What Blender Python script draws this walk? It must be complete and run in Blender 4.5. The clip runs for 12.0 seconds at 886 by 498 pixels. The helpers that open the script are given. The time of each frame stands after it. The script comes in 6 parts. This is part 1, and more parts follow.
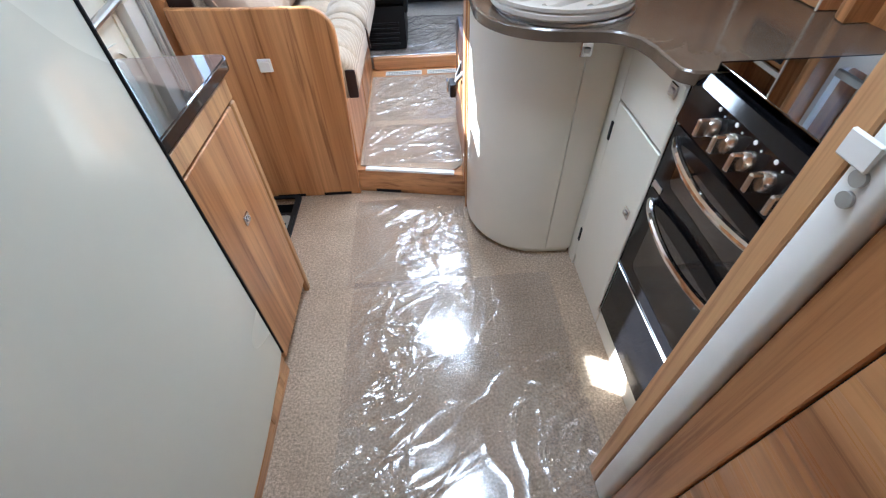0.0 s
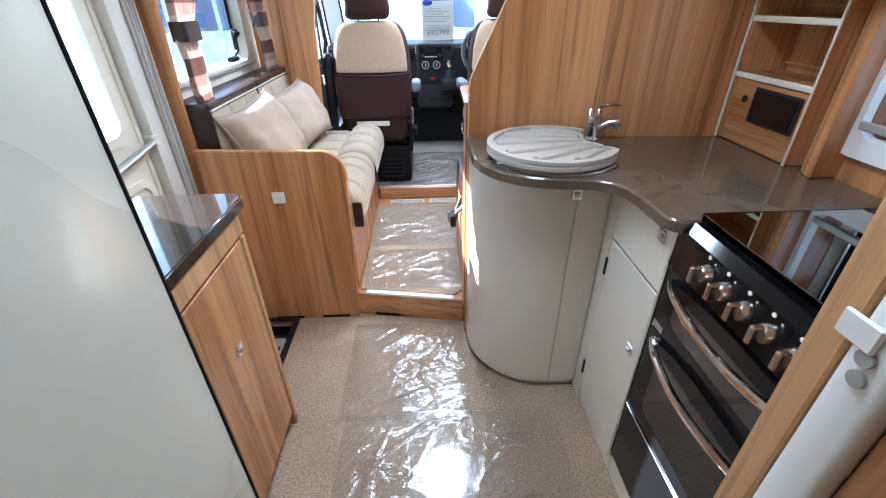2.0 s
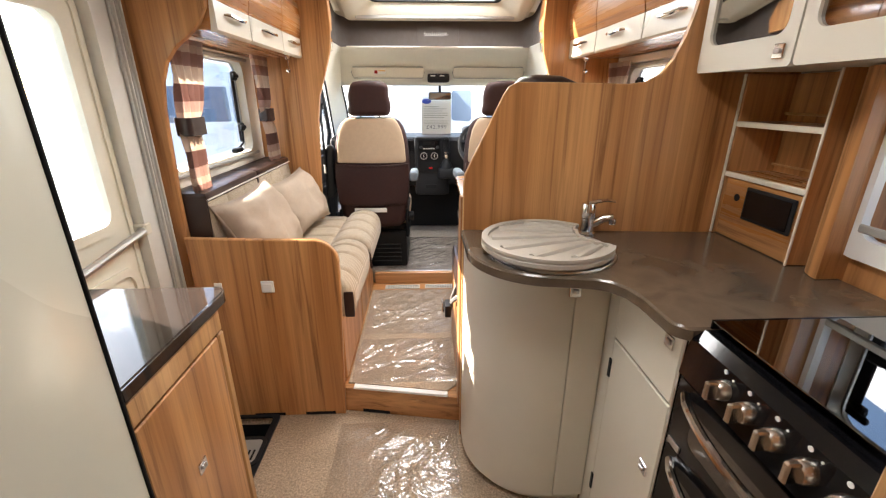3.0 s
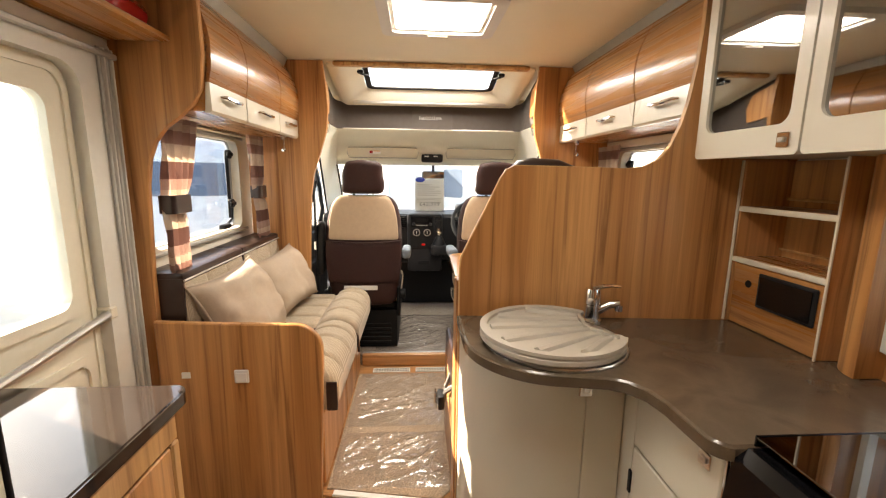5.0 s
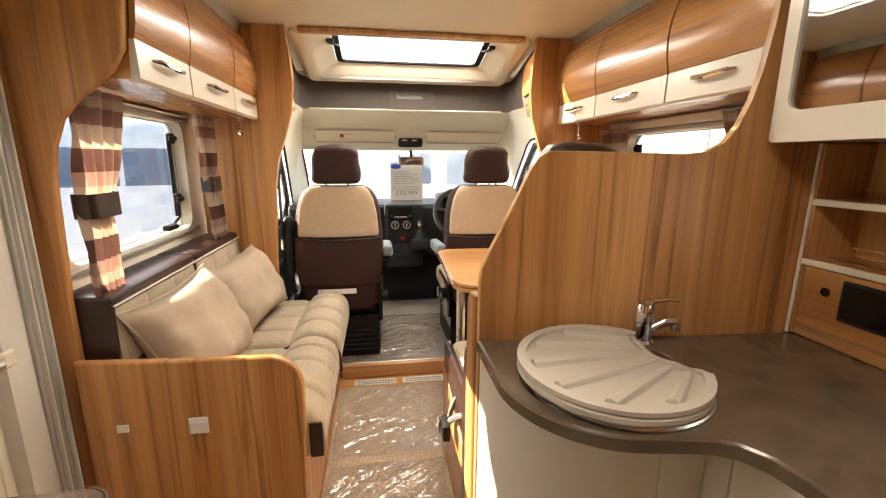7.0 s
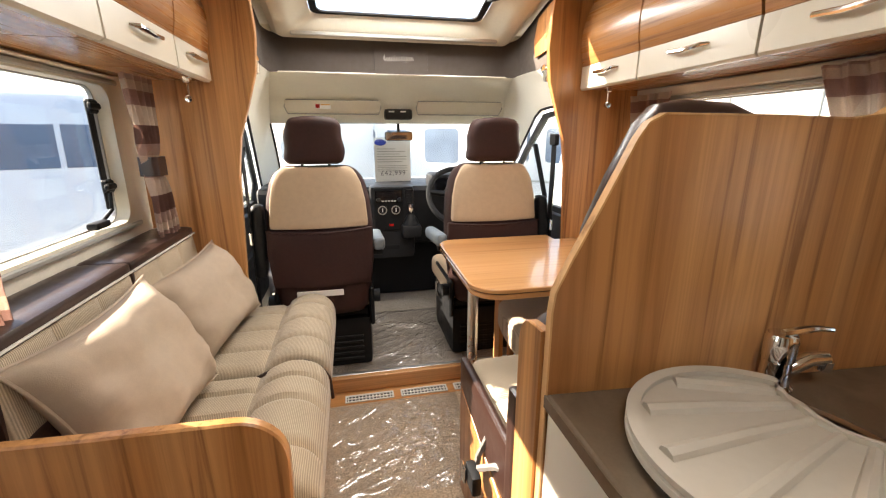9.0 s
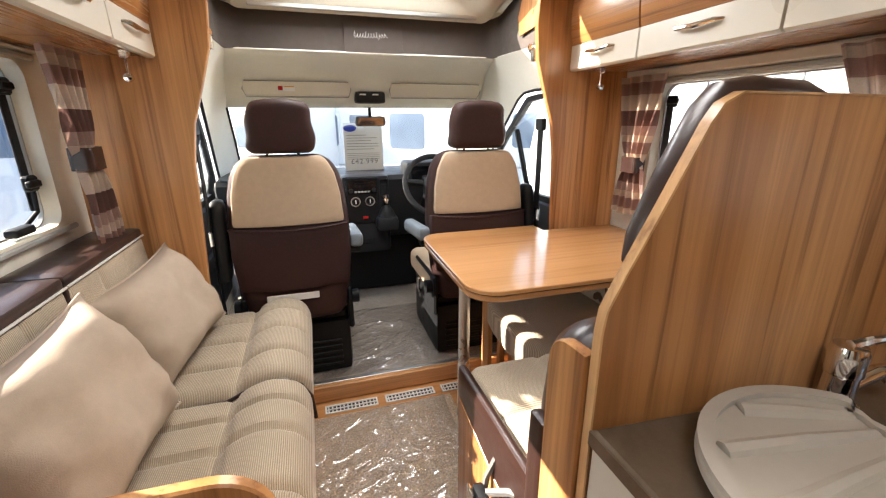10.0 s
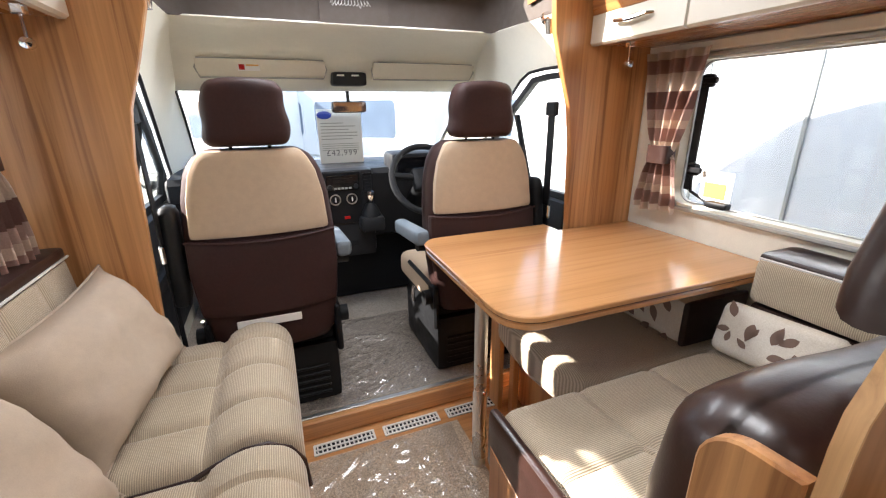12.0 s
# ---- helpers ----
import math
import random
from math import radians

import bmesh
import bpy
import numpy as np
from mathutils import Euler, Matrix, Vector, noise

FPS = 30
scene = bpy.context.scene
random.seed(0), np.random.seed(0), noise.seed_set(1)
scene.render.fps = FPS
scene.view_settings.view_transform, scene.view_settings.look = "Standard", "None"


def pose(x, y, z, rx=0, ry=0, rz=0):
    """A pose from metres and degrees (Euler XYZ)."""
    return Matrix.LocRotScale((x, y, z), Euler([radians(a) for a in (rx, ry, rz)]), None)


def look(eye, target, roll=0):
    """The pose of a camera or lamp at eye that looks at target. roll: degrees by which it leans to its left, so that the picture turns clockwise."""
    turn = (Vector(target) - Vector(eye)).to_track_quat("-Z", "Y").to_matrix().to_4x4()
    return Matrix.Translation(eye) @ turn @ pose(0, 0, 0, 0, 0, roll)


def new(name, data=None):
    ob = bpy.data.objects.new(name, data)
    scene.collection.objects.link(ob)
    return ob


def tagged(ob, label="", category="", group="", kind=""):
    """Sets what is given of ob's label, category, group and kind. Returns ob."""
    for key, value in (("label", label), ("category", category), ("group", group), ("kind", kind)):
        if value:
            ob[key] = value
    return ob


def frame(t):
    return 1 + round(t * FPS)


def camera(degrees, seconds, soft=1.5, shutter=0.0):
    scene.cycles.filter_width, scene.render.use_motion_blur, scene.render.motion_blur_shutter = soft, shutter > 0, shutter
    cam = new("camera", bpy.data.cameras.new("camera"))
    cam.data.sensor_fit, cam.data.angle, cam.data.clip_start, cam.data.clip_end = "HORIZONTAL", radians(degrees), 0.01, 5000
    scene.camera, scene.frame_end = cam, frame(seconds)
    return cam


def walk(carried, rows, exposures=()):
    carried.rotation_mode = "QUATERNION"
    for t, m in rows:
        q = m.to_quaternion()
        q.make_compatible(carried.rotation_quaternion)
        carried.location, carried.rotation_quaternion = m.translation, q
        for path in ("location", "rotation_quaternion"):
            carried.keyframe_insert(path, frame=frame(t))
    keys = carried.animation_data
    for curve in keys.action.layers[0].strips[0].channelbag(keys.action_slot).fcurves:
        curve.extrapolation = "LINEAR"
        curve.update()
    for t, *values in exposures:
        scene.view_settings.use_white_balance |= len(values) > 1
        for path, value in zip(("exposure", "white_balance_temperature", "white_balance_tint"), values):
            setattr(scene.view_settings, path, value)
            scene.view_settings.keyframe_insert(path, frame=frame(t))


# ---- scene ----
cam = camera(93.3, 12.0, soft=1.2)
PATH = [
    (0, (0.06, 0.042, 1.269), (0.095, 1.427, -0.174), -2.2),
    (0.5, (0.052, 0.044, 1.272), (0.097, 1.494, -0.105), -2.0),
    (1, (0.056, 0.055, 1.287), (0.109, 1.578, -0.008), -2.0),
    (1.5, (0.057, 0.068, 1.301), (0.113, 1.686, 0.128), -1.7),
    (2, (0.065, 0.078, 1.308), (0.125, 1.796, 0.285), -0.9),
    (2.5, (0.078, 0.112, 1.316), (0.147, 1.921, 0.466), -0.3),
    (3, (0.08, 0.146, 1.328), (0.162, 2.024, 0.644), -0.0),
    (3.5, (0.081, 0.164, 1.334), (0.17, 2.089, 0.801), 0.3),
    (5.5, (0.065, 0.293, 1.34), (0.22, 2.257, 0.994), 0.8),
    (6, (0.047, 0.356, 1.339), (0.249, 2.312, 0.974), 0.7),
    (6.5, (0.008, 0.451, 1.339), (0.263, 2.395, 0.947), 0.6),
    (7, (-0.032, 0.549, 1.35), (0.262, 2.482, 0.93), 0.3),
    (9, (-0.106, 0.927, 1.337), (0.302, 2.814, 0.814), -0.1),
    (9.5, (-0.122, 1.006, 1.335), (0.353, 2.868, 0.78), -0.1),
    (10, (-0.154, 1.09, 1.337), (0.409, 2.917, 0.75), -0.3),
    (10.5, (-0.197, 1.186, 1.339), (0.468, 2.97, 0.726), -0.5),
    (11, (-0.224, 1.262, 1.334), (0.492, 3.02, 0.704), -0.5),
    (11.5, (-0.226, 1.325, 1.334), (0.502, 3.074, 0.694), -0.6),
    (12, (-0.195, 1.397, 1.325), (0.502, 3.159, 0.686), -0.6),
]
EXPOSURES = [(0.0, 3.04, 5150, 8), (2.0, 2.90, 5200, 8), (2.5, 2.74, 6000, 13), (3.0, 2.66, 6900, 14), (5.5, 2.48, 8300, 15), (7.0, 2.46, 8500, 16), (9.5, 2.26, 7200, 14), (12.0, 2.26, 6500, 14)]
walk(cam, [(t, look(eye, target, roll)) for t, eye, target, roll in PATH], EXPOSURES)

# ---- light ----
SUN_TO = Vector((-1.6, 0.78, 1.07)).normalized()
world = bpy.data.worlds.new("sky")
scene.world = world
world.use_nodes = True
wn = world.node_tree
sky = wn.nodes.new("ShaderNodeTexSky")
sky.sky_type, sky.sun_disc = "NISHITA", False
sky.sun_elevation = math.asin(SUN_TO.z)
sky.sun_rotation = math.atan2(SUN_TO.x, SUN_TO.y)
wn.links.new(sky.outputs["Color"], wn.nodes["Background"].inputs["Color"])
wn.nodes["Background"].inputs["Strength"].default_value = 0.15


def lamp(name, kind, energy, m, color=(1, 1, 1), size=(1, 1), angle=0.009):
    data = bpy.data.lights.new(name, kind)
    data.energy, data.color = energy, color
    if kind == "AREA":
        data.shape, data.size, data.size_y = "RECTANGLE", size[0], size[1]
    else:
        data.angle = angle
    ob = new(name, data)
    ob.matrix_basis = m
    return ob


lamp("sun", "SUN", 5.0, look(SUN_TO * 20, (0, 0, 0)), (1.0, 0.95, 0.87))
# daylight of the sky through rooflight and cab skylight; kitchen lamp is added fill
lamp("sky_through_rooflight", "AREA", 2.1, pose(0.165, 2.02, 1.985), (0.95, 0.98, 1.0), (0.40, 0.36))
lamp("sky_through_kitchen_rooflight", "AREA", 1.4, pose(0.10, 0.80, 1.985), (0.95, 0.98, 1.0), (0.36, 0.36))
lamp("sky_through_cab_skylight", "AREA", 4.2, pose(0.165, 3.03, 2.02, -18, 0, 0), (0.95, 0.98, 1.0), (0.74, 0.36))


# ---- materials ----
def material(name):
    mat = bpy.data.materials.new(name)
    mat.use_nodes = True
    nt = mat.node_tree
    return mat, nt, nt.nodes["Principled BSDF"]


def node(nt, kind, **values):
    n = nt.nodes.new("ShaderNode" + kind)
    for key, value in values.items():
        n.inputs[key.replace("_", " ")].default_value = value
    return n


def ramp(nt, fac, stops):
    r = nt.nodes.new("ShaderNodeValToRGB")
    while len(r.color_ramp.elements) < len(stops):
        r.color_ramp.elements.new(0.5)
    for e, (p, c) in zip(r.color_ramp.elements, stops):
        e.position, e.color = p, (*c, 1)
    nt.links.new(fac, r.inputs["Fac"])
    return r.outputs["Color"]


def coords(nt, scale, source="Object"):
    if source == "World":
        out = nt.nodes.new("ShaderNodeNewGeometry").outputs["Position"]
    else:
        out = nt.nodes.new("ShaderNodeTexCoord").outputs["Object"]
    m = nt.nodes.new("ShaderNodeMapping")
    m.inputs["Scale"].default_value = scale
    nt.links.new(out, m.inputs["Vector"])
    return m.outputs["Vector"]


def noise_of(nt, vec, scale, detail=4.0, rough=0.55, dist=0.0):
    n = node(nt, "TexNoise", Scale=scale, Detail=detail, Roughness=rough, Distortion=dist)
    nt.links.new(vec, n.inputs["Vector"])
    return n.outputs["Fac"]


def bump(nt, bsdf, height, strength, dist=0.002):
    b = node(nt, "Bump", Strength=strength, Distance=dist)
    nt.links.new(height, b.inputs["Height"])
    nt.links.new(b.outputs["Normal"], bsdf.inputs["Normal"])


def mix(nt, fac, a, b, mode="MIX"):
    m = nt.nodes.new("ShaderNodeMix")
    m.data_type, m.blend_type = "RGBA", mode
    for sock, v in ((m.inputs[0], fac), (m.inputs[6], a), (m.inputs[7], b)):
        if hasattr(v, "links"):
            nt.links.new(v, sock)
        elif isinstance(v, tuple):
            sock.default_value = (*v, 1)
        else:
            sock.default_value = v
    return m.outputs[2]


def plain(name, color, rough=0.5, metal=0.0, vary=0.08, scale=30.0, bumps=0.0, coat=0.0, shine=0.5):
    """A surface of one colour with slight mottling at two scales."""
    mat, nt, b = material(name)
    v = coords(nt, (1, 1, 1))
    f = noise_of(nt, v, scale, 5)
    g = noise_of(nt, v, scale * 0.12, 2)
    lo = tuple(c * (1 - vary) for c in color)
    hi = tuple(min(1, c * (1 + vary)) for c in color)
    c1 = ramp(nt, f, [(0.3, lo), (0.7, hi)])
    c2 = ramp(nt, g, [(0.35, lo), (0.65, hi)])
    nt.links.new(mix(nt, 0.5, c1, c2), b.inputs["Base Color"])
    r = ramp(nt, g, [(0.3, (rough * 0.85,) * 3), (0.7, (min(1, rough * 1.15),) * 3)])
    nt.links.new(r, b.inputs["Roughness"])
    b.inputs["Metallic"].default_value = metal
    b.inputs["Coat Weight"].default_value = coat
    b.inputs["Specular IOR Level"].default_value = shine
    if bumps:
        bump(nt, b, f, bumps)
    return mat


def wood(name, axis, light, mid, dark, rough=0.32, bands=7.0, coat=0.15, strength=0.8):
    """Planked acacia veneer with the grain along one axis."""
    mat, nt, b = material(name)
    fine, wide, big = [38.0] * 3, [bands] * 3, [2.0] * 3
    fine[axis], wide[axis], big[axis] = 1.1, 0.12, 0.35
    f = noise_of(nt, coords(nt, fine, "World"), 1.0, 6, 0.62, 0.6)
    w = noise_of(nt, coords(nt, wide, "World"), 1.0, 1.0, 0.4, 0.2)
    hue = noise_of(nt, coords(nt, big, "World"), 1.0, 2)
    c = ramp(nt, w, [(0.36, dark), (0.46, mid), (0.60, light)])
    grain = ramp(nt, f, [(0.33, (0.40, 0.30, 0.23)), (0.44, (0.84, 0.80, 0.76)), (0.6, (1.12, 1.12, 1.12))])
    c = mix(nt, strength, c, grain, "MULTIPLY")
    tone = ramp(nt, hue, [(0.3, (0.9, 0.86, 0.82)), (0.7, (1.05, 1.05, 1.05))])
    nt.links.new(mix(nt, 0.5, c, tone, "MULTIPLY"), b.inputs["Base Color"])
    nt.links.new(ramp(nt, f, [(0.3, (rough * 1.25,) * 3), (0.7, (rough * 0.9,) * 3)]), b.inputs["Roughness"])
    b.inputs["Coat Weight"].default_value = coat
    b.inputs["Coat Roughness"].default_value = 0.12
    bump(nt, b, f, 0.08, 0.0006)
    return mat


LIGHT, MID, DARK = (0.58, 0.300, 0.122), (0.47, 0.220, 0.078), (0.35, 0.145, 0.046)
wood_up = wood("acacia_upright_grain", 2, LIGHT, MID, DARK)
wood_along = wood("acacia_lengthwise_grain", 1, LIGHT, MID, DARK, 0.26, 6.0, 0.4)
wood_across = wood("acacia_crosswise_grain", 0, LIGHT, MID, DARK)
wood_edge = wood("light_wood_edging", 2, (0.62, 0.37, 0.17), (0.56, 0.32, 0.14), (0.50, 0.28, 0.11), 0.4, 10)
wood_table = wood("table_veneer", 0, (0.58, 0.30, 0.125), (0.545, 0.275, 0.112), (0.50, 0.245, 0.098), 0.2, 5.0, 0.5, 0.35)
cream = plain("cream_lacquer", (0.70, 0.66, 0.56), 0.30, coat=0.2, vary=0.03, scale=8)
cream_plastic = plain("cream_moulded_plastic", (0.74, 0.70, 0.58), 0.45, vary=0.04, scale=60, bumps=0.05)
fridge_paint = plain("fridge_door_laminate", (0.66, 0.655, 0.55), 0.28, vary=0.03, scale=5, coat=0.3)
lining = plain("ceiling_lining", (0.86, 0.82, 0.67), 0.38, vary=0.03, scale=6, bumps=0.02)
wall_lining = plain("wall_lining", (0.74, 0.70, 0.60), 0.6, vary=0.05, scale=200, bumps=0.15)
headlining_mat = plain("pale_headlining_plastic", (0.86, 0.85, 0.74), 0.5, vary=0.03, scale=60, bumps=0.05)
lid_plastic = plain("taupe_lid_plastic", (0.50, 0.455, 0.385), 0.5, vary=0.04, scale=60, bumps=0.05)
white_plastic = plain("white_plastic", (0.80, 0.80, 0.77), 0.35, vary=0.03)
black_plastic = plain("black_moulded_plastic", (0.008, 0.0085, 0.0095), 0.5, vary=0.2, scale=120, bumps=0.2, shine=0.22)
grey_plastic = plain("dark_grey_plastic", (0.017, 0.018, 0.020), 0.5, vary=0.15, scale=100, bumps=0.15, shine=0.25)
rubber = plain("black_rubber", (0.010, 0.010, 0.011), 0.6, shine=0.25)
black_enamel = plain("black_enamel", (0.006, 0.006, 0.007), 0.10, coat=0.1, vary=0.15, scale=12, shine=0.3)
chrome = plain("polished_chrome", (0.80, 0.80, 0.81), 0.08, 1.0, 0.03)
brushed = plain("brushed_steel", (0.60, 0.58, 0.55), 0.3, 1.0, 0.06, 90)
aluminium = plain("satin_aluminium", (0.62, 0.62, 0.60), 0.38, 1.0, 0.05, 40)
frame_white = plain("pale_grey_frame_paint", (0.66, 0.65, 0.60), 0.4, vary=0.05, scale=40)
alu_grey = plain("grey_anodised_frame", (0.42, 0.42, 0.39), 0.45, 0.3, 0.06, 40)
vinyl = plain("brown_vinyl", (0.029, 0.0128, 0.0098), 0.34, vary=0.15, scale=180, bumps=0.12, coat=0.1)
vinyl_seat = plain("brown_seat_cover", (0.034, 0.0125, 0.0105), 0.6, vary=0.2, scale=90, bumps=0.25, shine=0.3)
arm_grey = plain("blue_grey_armrest_vinyl", (0.17, 0.20, 0.225), 0.5, vary=0.08, scale=120, bumps=0.12)
beige_cover = plain("beige_seat_cover", (0.47, 0.355, 0.245), 0.75, vary=0.07, scale=350, bumps=0.2)
pillow_cloth = plain("beige_pillow_cloth", (0.42, 0.335, 0.255), 0.85, vary=0.07, scale=400, bumps=0.25)
band_cloth = plain("grey_brown_headlining", (0.075, 0.060, 0.050), 0.85, vary=0.08, scale=300, bumps=0.2)
red_paint = plain("red_paint", (0.45, 0.012, 0.012), 0.25, coat=0.4)
white_paint = plain("white_vehicle_paint", (0.80, 0.80, 0.80), 0.25, coat=0.4, vary=0.03, scale=3)
dark_window = plain("tinted_vehicle_window", (0.15, 0.19, 0.25), 0.06, coat=0.5, vary=0.3, scale=2)
paper = plain("white_paper", (0.82, 0.82, 0.80), 0.7, vary=0.02)
ink = plain("dark_print", (0.05, 0.05, 0.06), 0.7)
pale_ink = plain("grey_print", (0.22, 0.22, 0.23), 0.7)
blue_ink = plain("blue_print", (0.02, 0.05, 0.35), 0.6)
yellow_ink = plain("orange_print", (0.75, 0.38, 0.05), 0.6)
silver_thread = plain("silver_thread", (0.62, 0.60, 0.56), 0.5)
webbing = plain("grey_belt_webbing", (0.16, 0.15, 0.14), 0.7, scale=400, bumps=0.3)
screen_black = plain("black_screen", (0.006, 0.006, 0.008), 0.12)
bracket_light = plain("knob_nickel", (0.58, 0.53, 0.47), 0.25, 1.0, 0.08)


def stone_top(name, base, fleck, rough):
    mat, nt, b = material(name)
    v = coords(nt, (3, 3, 3), "World")
    f = noise_of(nt, v, 60, 5)
    g = noise_of(nt, v, 2.2, 3, 0.5, 0.9)
    c = ramp(nt, g, [(0.35, base), (0.55, tuple((p + q) / 2 for p, q in zip(base, fleck))), (0.7, base)])
    nt.links.new(mix(nt, 0.15, c, ramp(nt, f, [(0.35, base), (0.75, fleck)])), b.inputs["Base Color"])
    b.inputs["Roughness"].default_value = rough
    b.inputs["Coat Weight"].default_value = 0.25
    return mat


worktop_mat = stone_top("brown_worktop", (0.100, 0.072, 0.048), (0.165, 0.125, 0.088), 0.22)
counter_mat = stone_top("dark_gloss_counter", (0.026, 0.019, 0.016), (0.055, 0.041, 0.034), 0.06)


def carpet_mat(name, base):
    mat, nt, b = material(name)
    v = coords(nt, (1, 1, 1), "World")
    f = noise_of(nt, v, 130, 4, 0.75)
    g = noise_of(nt, v, 5, 4)
    lo, hi = tuple(k * 0.42 for k in base), tuple(min(1, k * 1.3) for k in base)
    c = ramp(nt, f, [(0.32, lo), (0.66, hi)])
    stain = ramp(nt, g, [(0.3, (0.82, 0.80, 0.77)), (0.6, (1.04, 1.04, 1.04))])
    nt.links.new(mix(nt, 0.8, c, stain, "MULTIPLY"), b.inputs["Base Color"])
    b.inputs["Roughness"].default_value = 0.95
    b.inputs["Sheen Weight"].default_value = 0.2
    bump(nt, b, f, 1.0, 0.005)
    return mat


carpet = carpet_mat("beige_twist_carpet", (0.52, 0.40, 0.28))
cab_carpet = carpet_mat("grey_beige_cab_carpet", (0.34, 0.29, 0.235))
gravel = carpet_mat("gravel_ground", (0.55, 0.54, 0.51))


def cord_fabric(name, axis, base):
    """Ribbed upholstery: fine cords across the given axis."""
    mat, nt, b = material(name)
    w = node(nt, "TexWave", Scale=72.0, Distortion=0.5, Detail=2.0)
    w.bands_direction = "XYZ"[axis]
    w.inputs["Detail Scale"].default_value = 6.0
    nt.links.new(coords(nt, (1, 1, 1), "World"), w.inputs["Vector"])
    f = noise_of(nt, coords(nt, (1, 1, 1), "World"), 260, 3)
    g = noise_of(nt, coords(nt, (1, 1, 1), "World"), 7, 3)
    c = ramp(nt, w.outputs["Fac"], [(0.15, tuple(k * 0.68 for k in base)), (0.6, base), (1.0, tuple(k * 1.12 for k in base))])
    c = mix(nt, 0.5, c, ramp(nt, f, [(0.3, (0.8, 0.8, 0.8)), (0.7, (1.05, 1.05, 1.05))]), "MULTIPLY")
    c = mix(nt, 0.5, c, ramp(nt, g, [(0.3, (0.88, 0.87, 0.86)), (0.7, (1.04, 1.04, 1.04))]), "MULTIPLY")
    nt.links.new(c, b.inputs["Base Color"])
    b.inputs["Roughness"].default_value = 0.9
    b.inputs["Sheen Weight"].default_value = 0.15
    bump(nt, b, w.outputs["Fac"], 0.6, 0.0015)
    return mat


cord_y = cord_fabric("beige_cord_upholstery", 1, (0.50, 0.41, 0.295))
cord_x = cord_fabric("beige_cord_upholstery_crosswise", 0, (0.50, 0.41, 0.295))
plush = plain("beige_plush_upholstery", (0.40, 0.34, 0.25), 0.95, vary=0.12, scale=60, bumps=0.3)


def checked_cloth():
    """Woven curtain cloth with broad brown, rose and cream bands."""
    mat, nt, b = material("checked_curtain_cloth")
    sep = nt.nodes.new("ShaderNodeSeparateXYZ")
    nt.links.new(nt.nodes.new("ShaderNodeNewGeometry").outputs["Position"], sep.inputs["Vector"])

    def bands(out, scale, shift, stops):
        m = nt.nodes.new("ShaderNodeMath")
        m.operation = "MULTIPLY_ADD"
        m.inputs[1].default_value, m.inputs[2].default_value = scale, shift
        nt.links.new(out, m.inputs[0])
        f = nt.nodes.new("ShaderNodeMath")
        f.operation = "FRACT"
        nt.links.new(m.outputs[0], f.inputs[0])
        r = nt.nodes.new("ShaderNodeValToRGB")
        r.color_ramp.interpolation = "CONSTANT"
        while len(r.color_ramp.elements) < len(stops):
            r.color_ramp.elements.new(0.5)
        for e, (p, c) in zip(r.color_ramp.elements, stops):
            e.position, e.color = p, (*c, 1)
        nt.links.new(f.outputs[0], r.inputs["Fac"])
        return r.outputs["Color"]

    h = bands(sep.outputs["Z"], 4.3, 0.1, [(0, (0.74, 0.63, 0.53)), (0.26, (0.45, 0.29, 0.245)), (0.46, (0.72, 0.60, 0.50)), (0.58, (0.55, 0.40, 0.34)), (0.74, (0.26, 0.145, 0.12))])
    v = bands(sep.outputs["Y"], 11.0, 0.0, [(0, (1, 1, 1)), (0.6, (0.90, 0.85, 0.82))])
    c = mix(nt, 0.9, h, v, "MULTIPLY")
    f = noise_of(nt, coords(nt, (1, 1, 1), "World"), 320, 2)
    c = mix(nt, 0.4, c, ramp(nt, f, [(0.3, (0.75, 0.75, 0.75)), (0.7, (1.1, 1.1, 1.1))]), "MULTIPLY")
    nt.links.new(c, b.inputs["Base Color"])
    b.inputs["Roughness"].default_value = 0.9
    bump(nt, b, f, 0.3, 0.001)
    tr = nt.nodes.new("ShaderNodeBsdfTranslucent")
    nt.links.new(c, tr.inputs["Color"])
    ms = node(nt, "MixShader", Fac=0.3)
    out = nt.nodes["Material Output"]
    nt.links.new(b.outputs[0], ms.inputs[1])
    nt.links.new(tr.outputs[0], ms.inputs[2])
    nt.links.new(ms.outputs[0], out.inputs["Surface"])
    return mat


curtain_cloth = checked_cloth()


def leaf_cloth_mat():
    mat, nt, b = material("cream_cushion_cloth")
    f = noise_of(nt, coords(nt, (1, 1, 1), "World"), 300, 3)
    nt.links.new(ramp(nt, f, [(0.3, (0.62, 0.56, 0.47)), (0.7, (0.74, 0.69, 0.60))]), b.inputs["Base Color"])
    b.inputs["Roughness"].default_value = 0.9
    bump(nt, b, f, 0.25, 0.001)
    return mat


leaf_cloth = leaf_cloth_mat()
leaf_print = plain("brown_leaf_print", (0.20, 0.13, 0.10), 0.9)


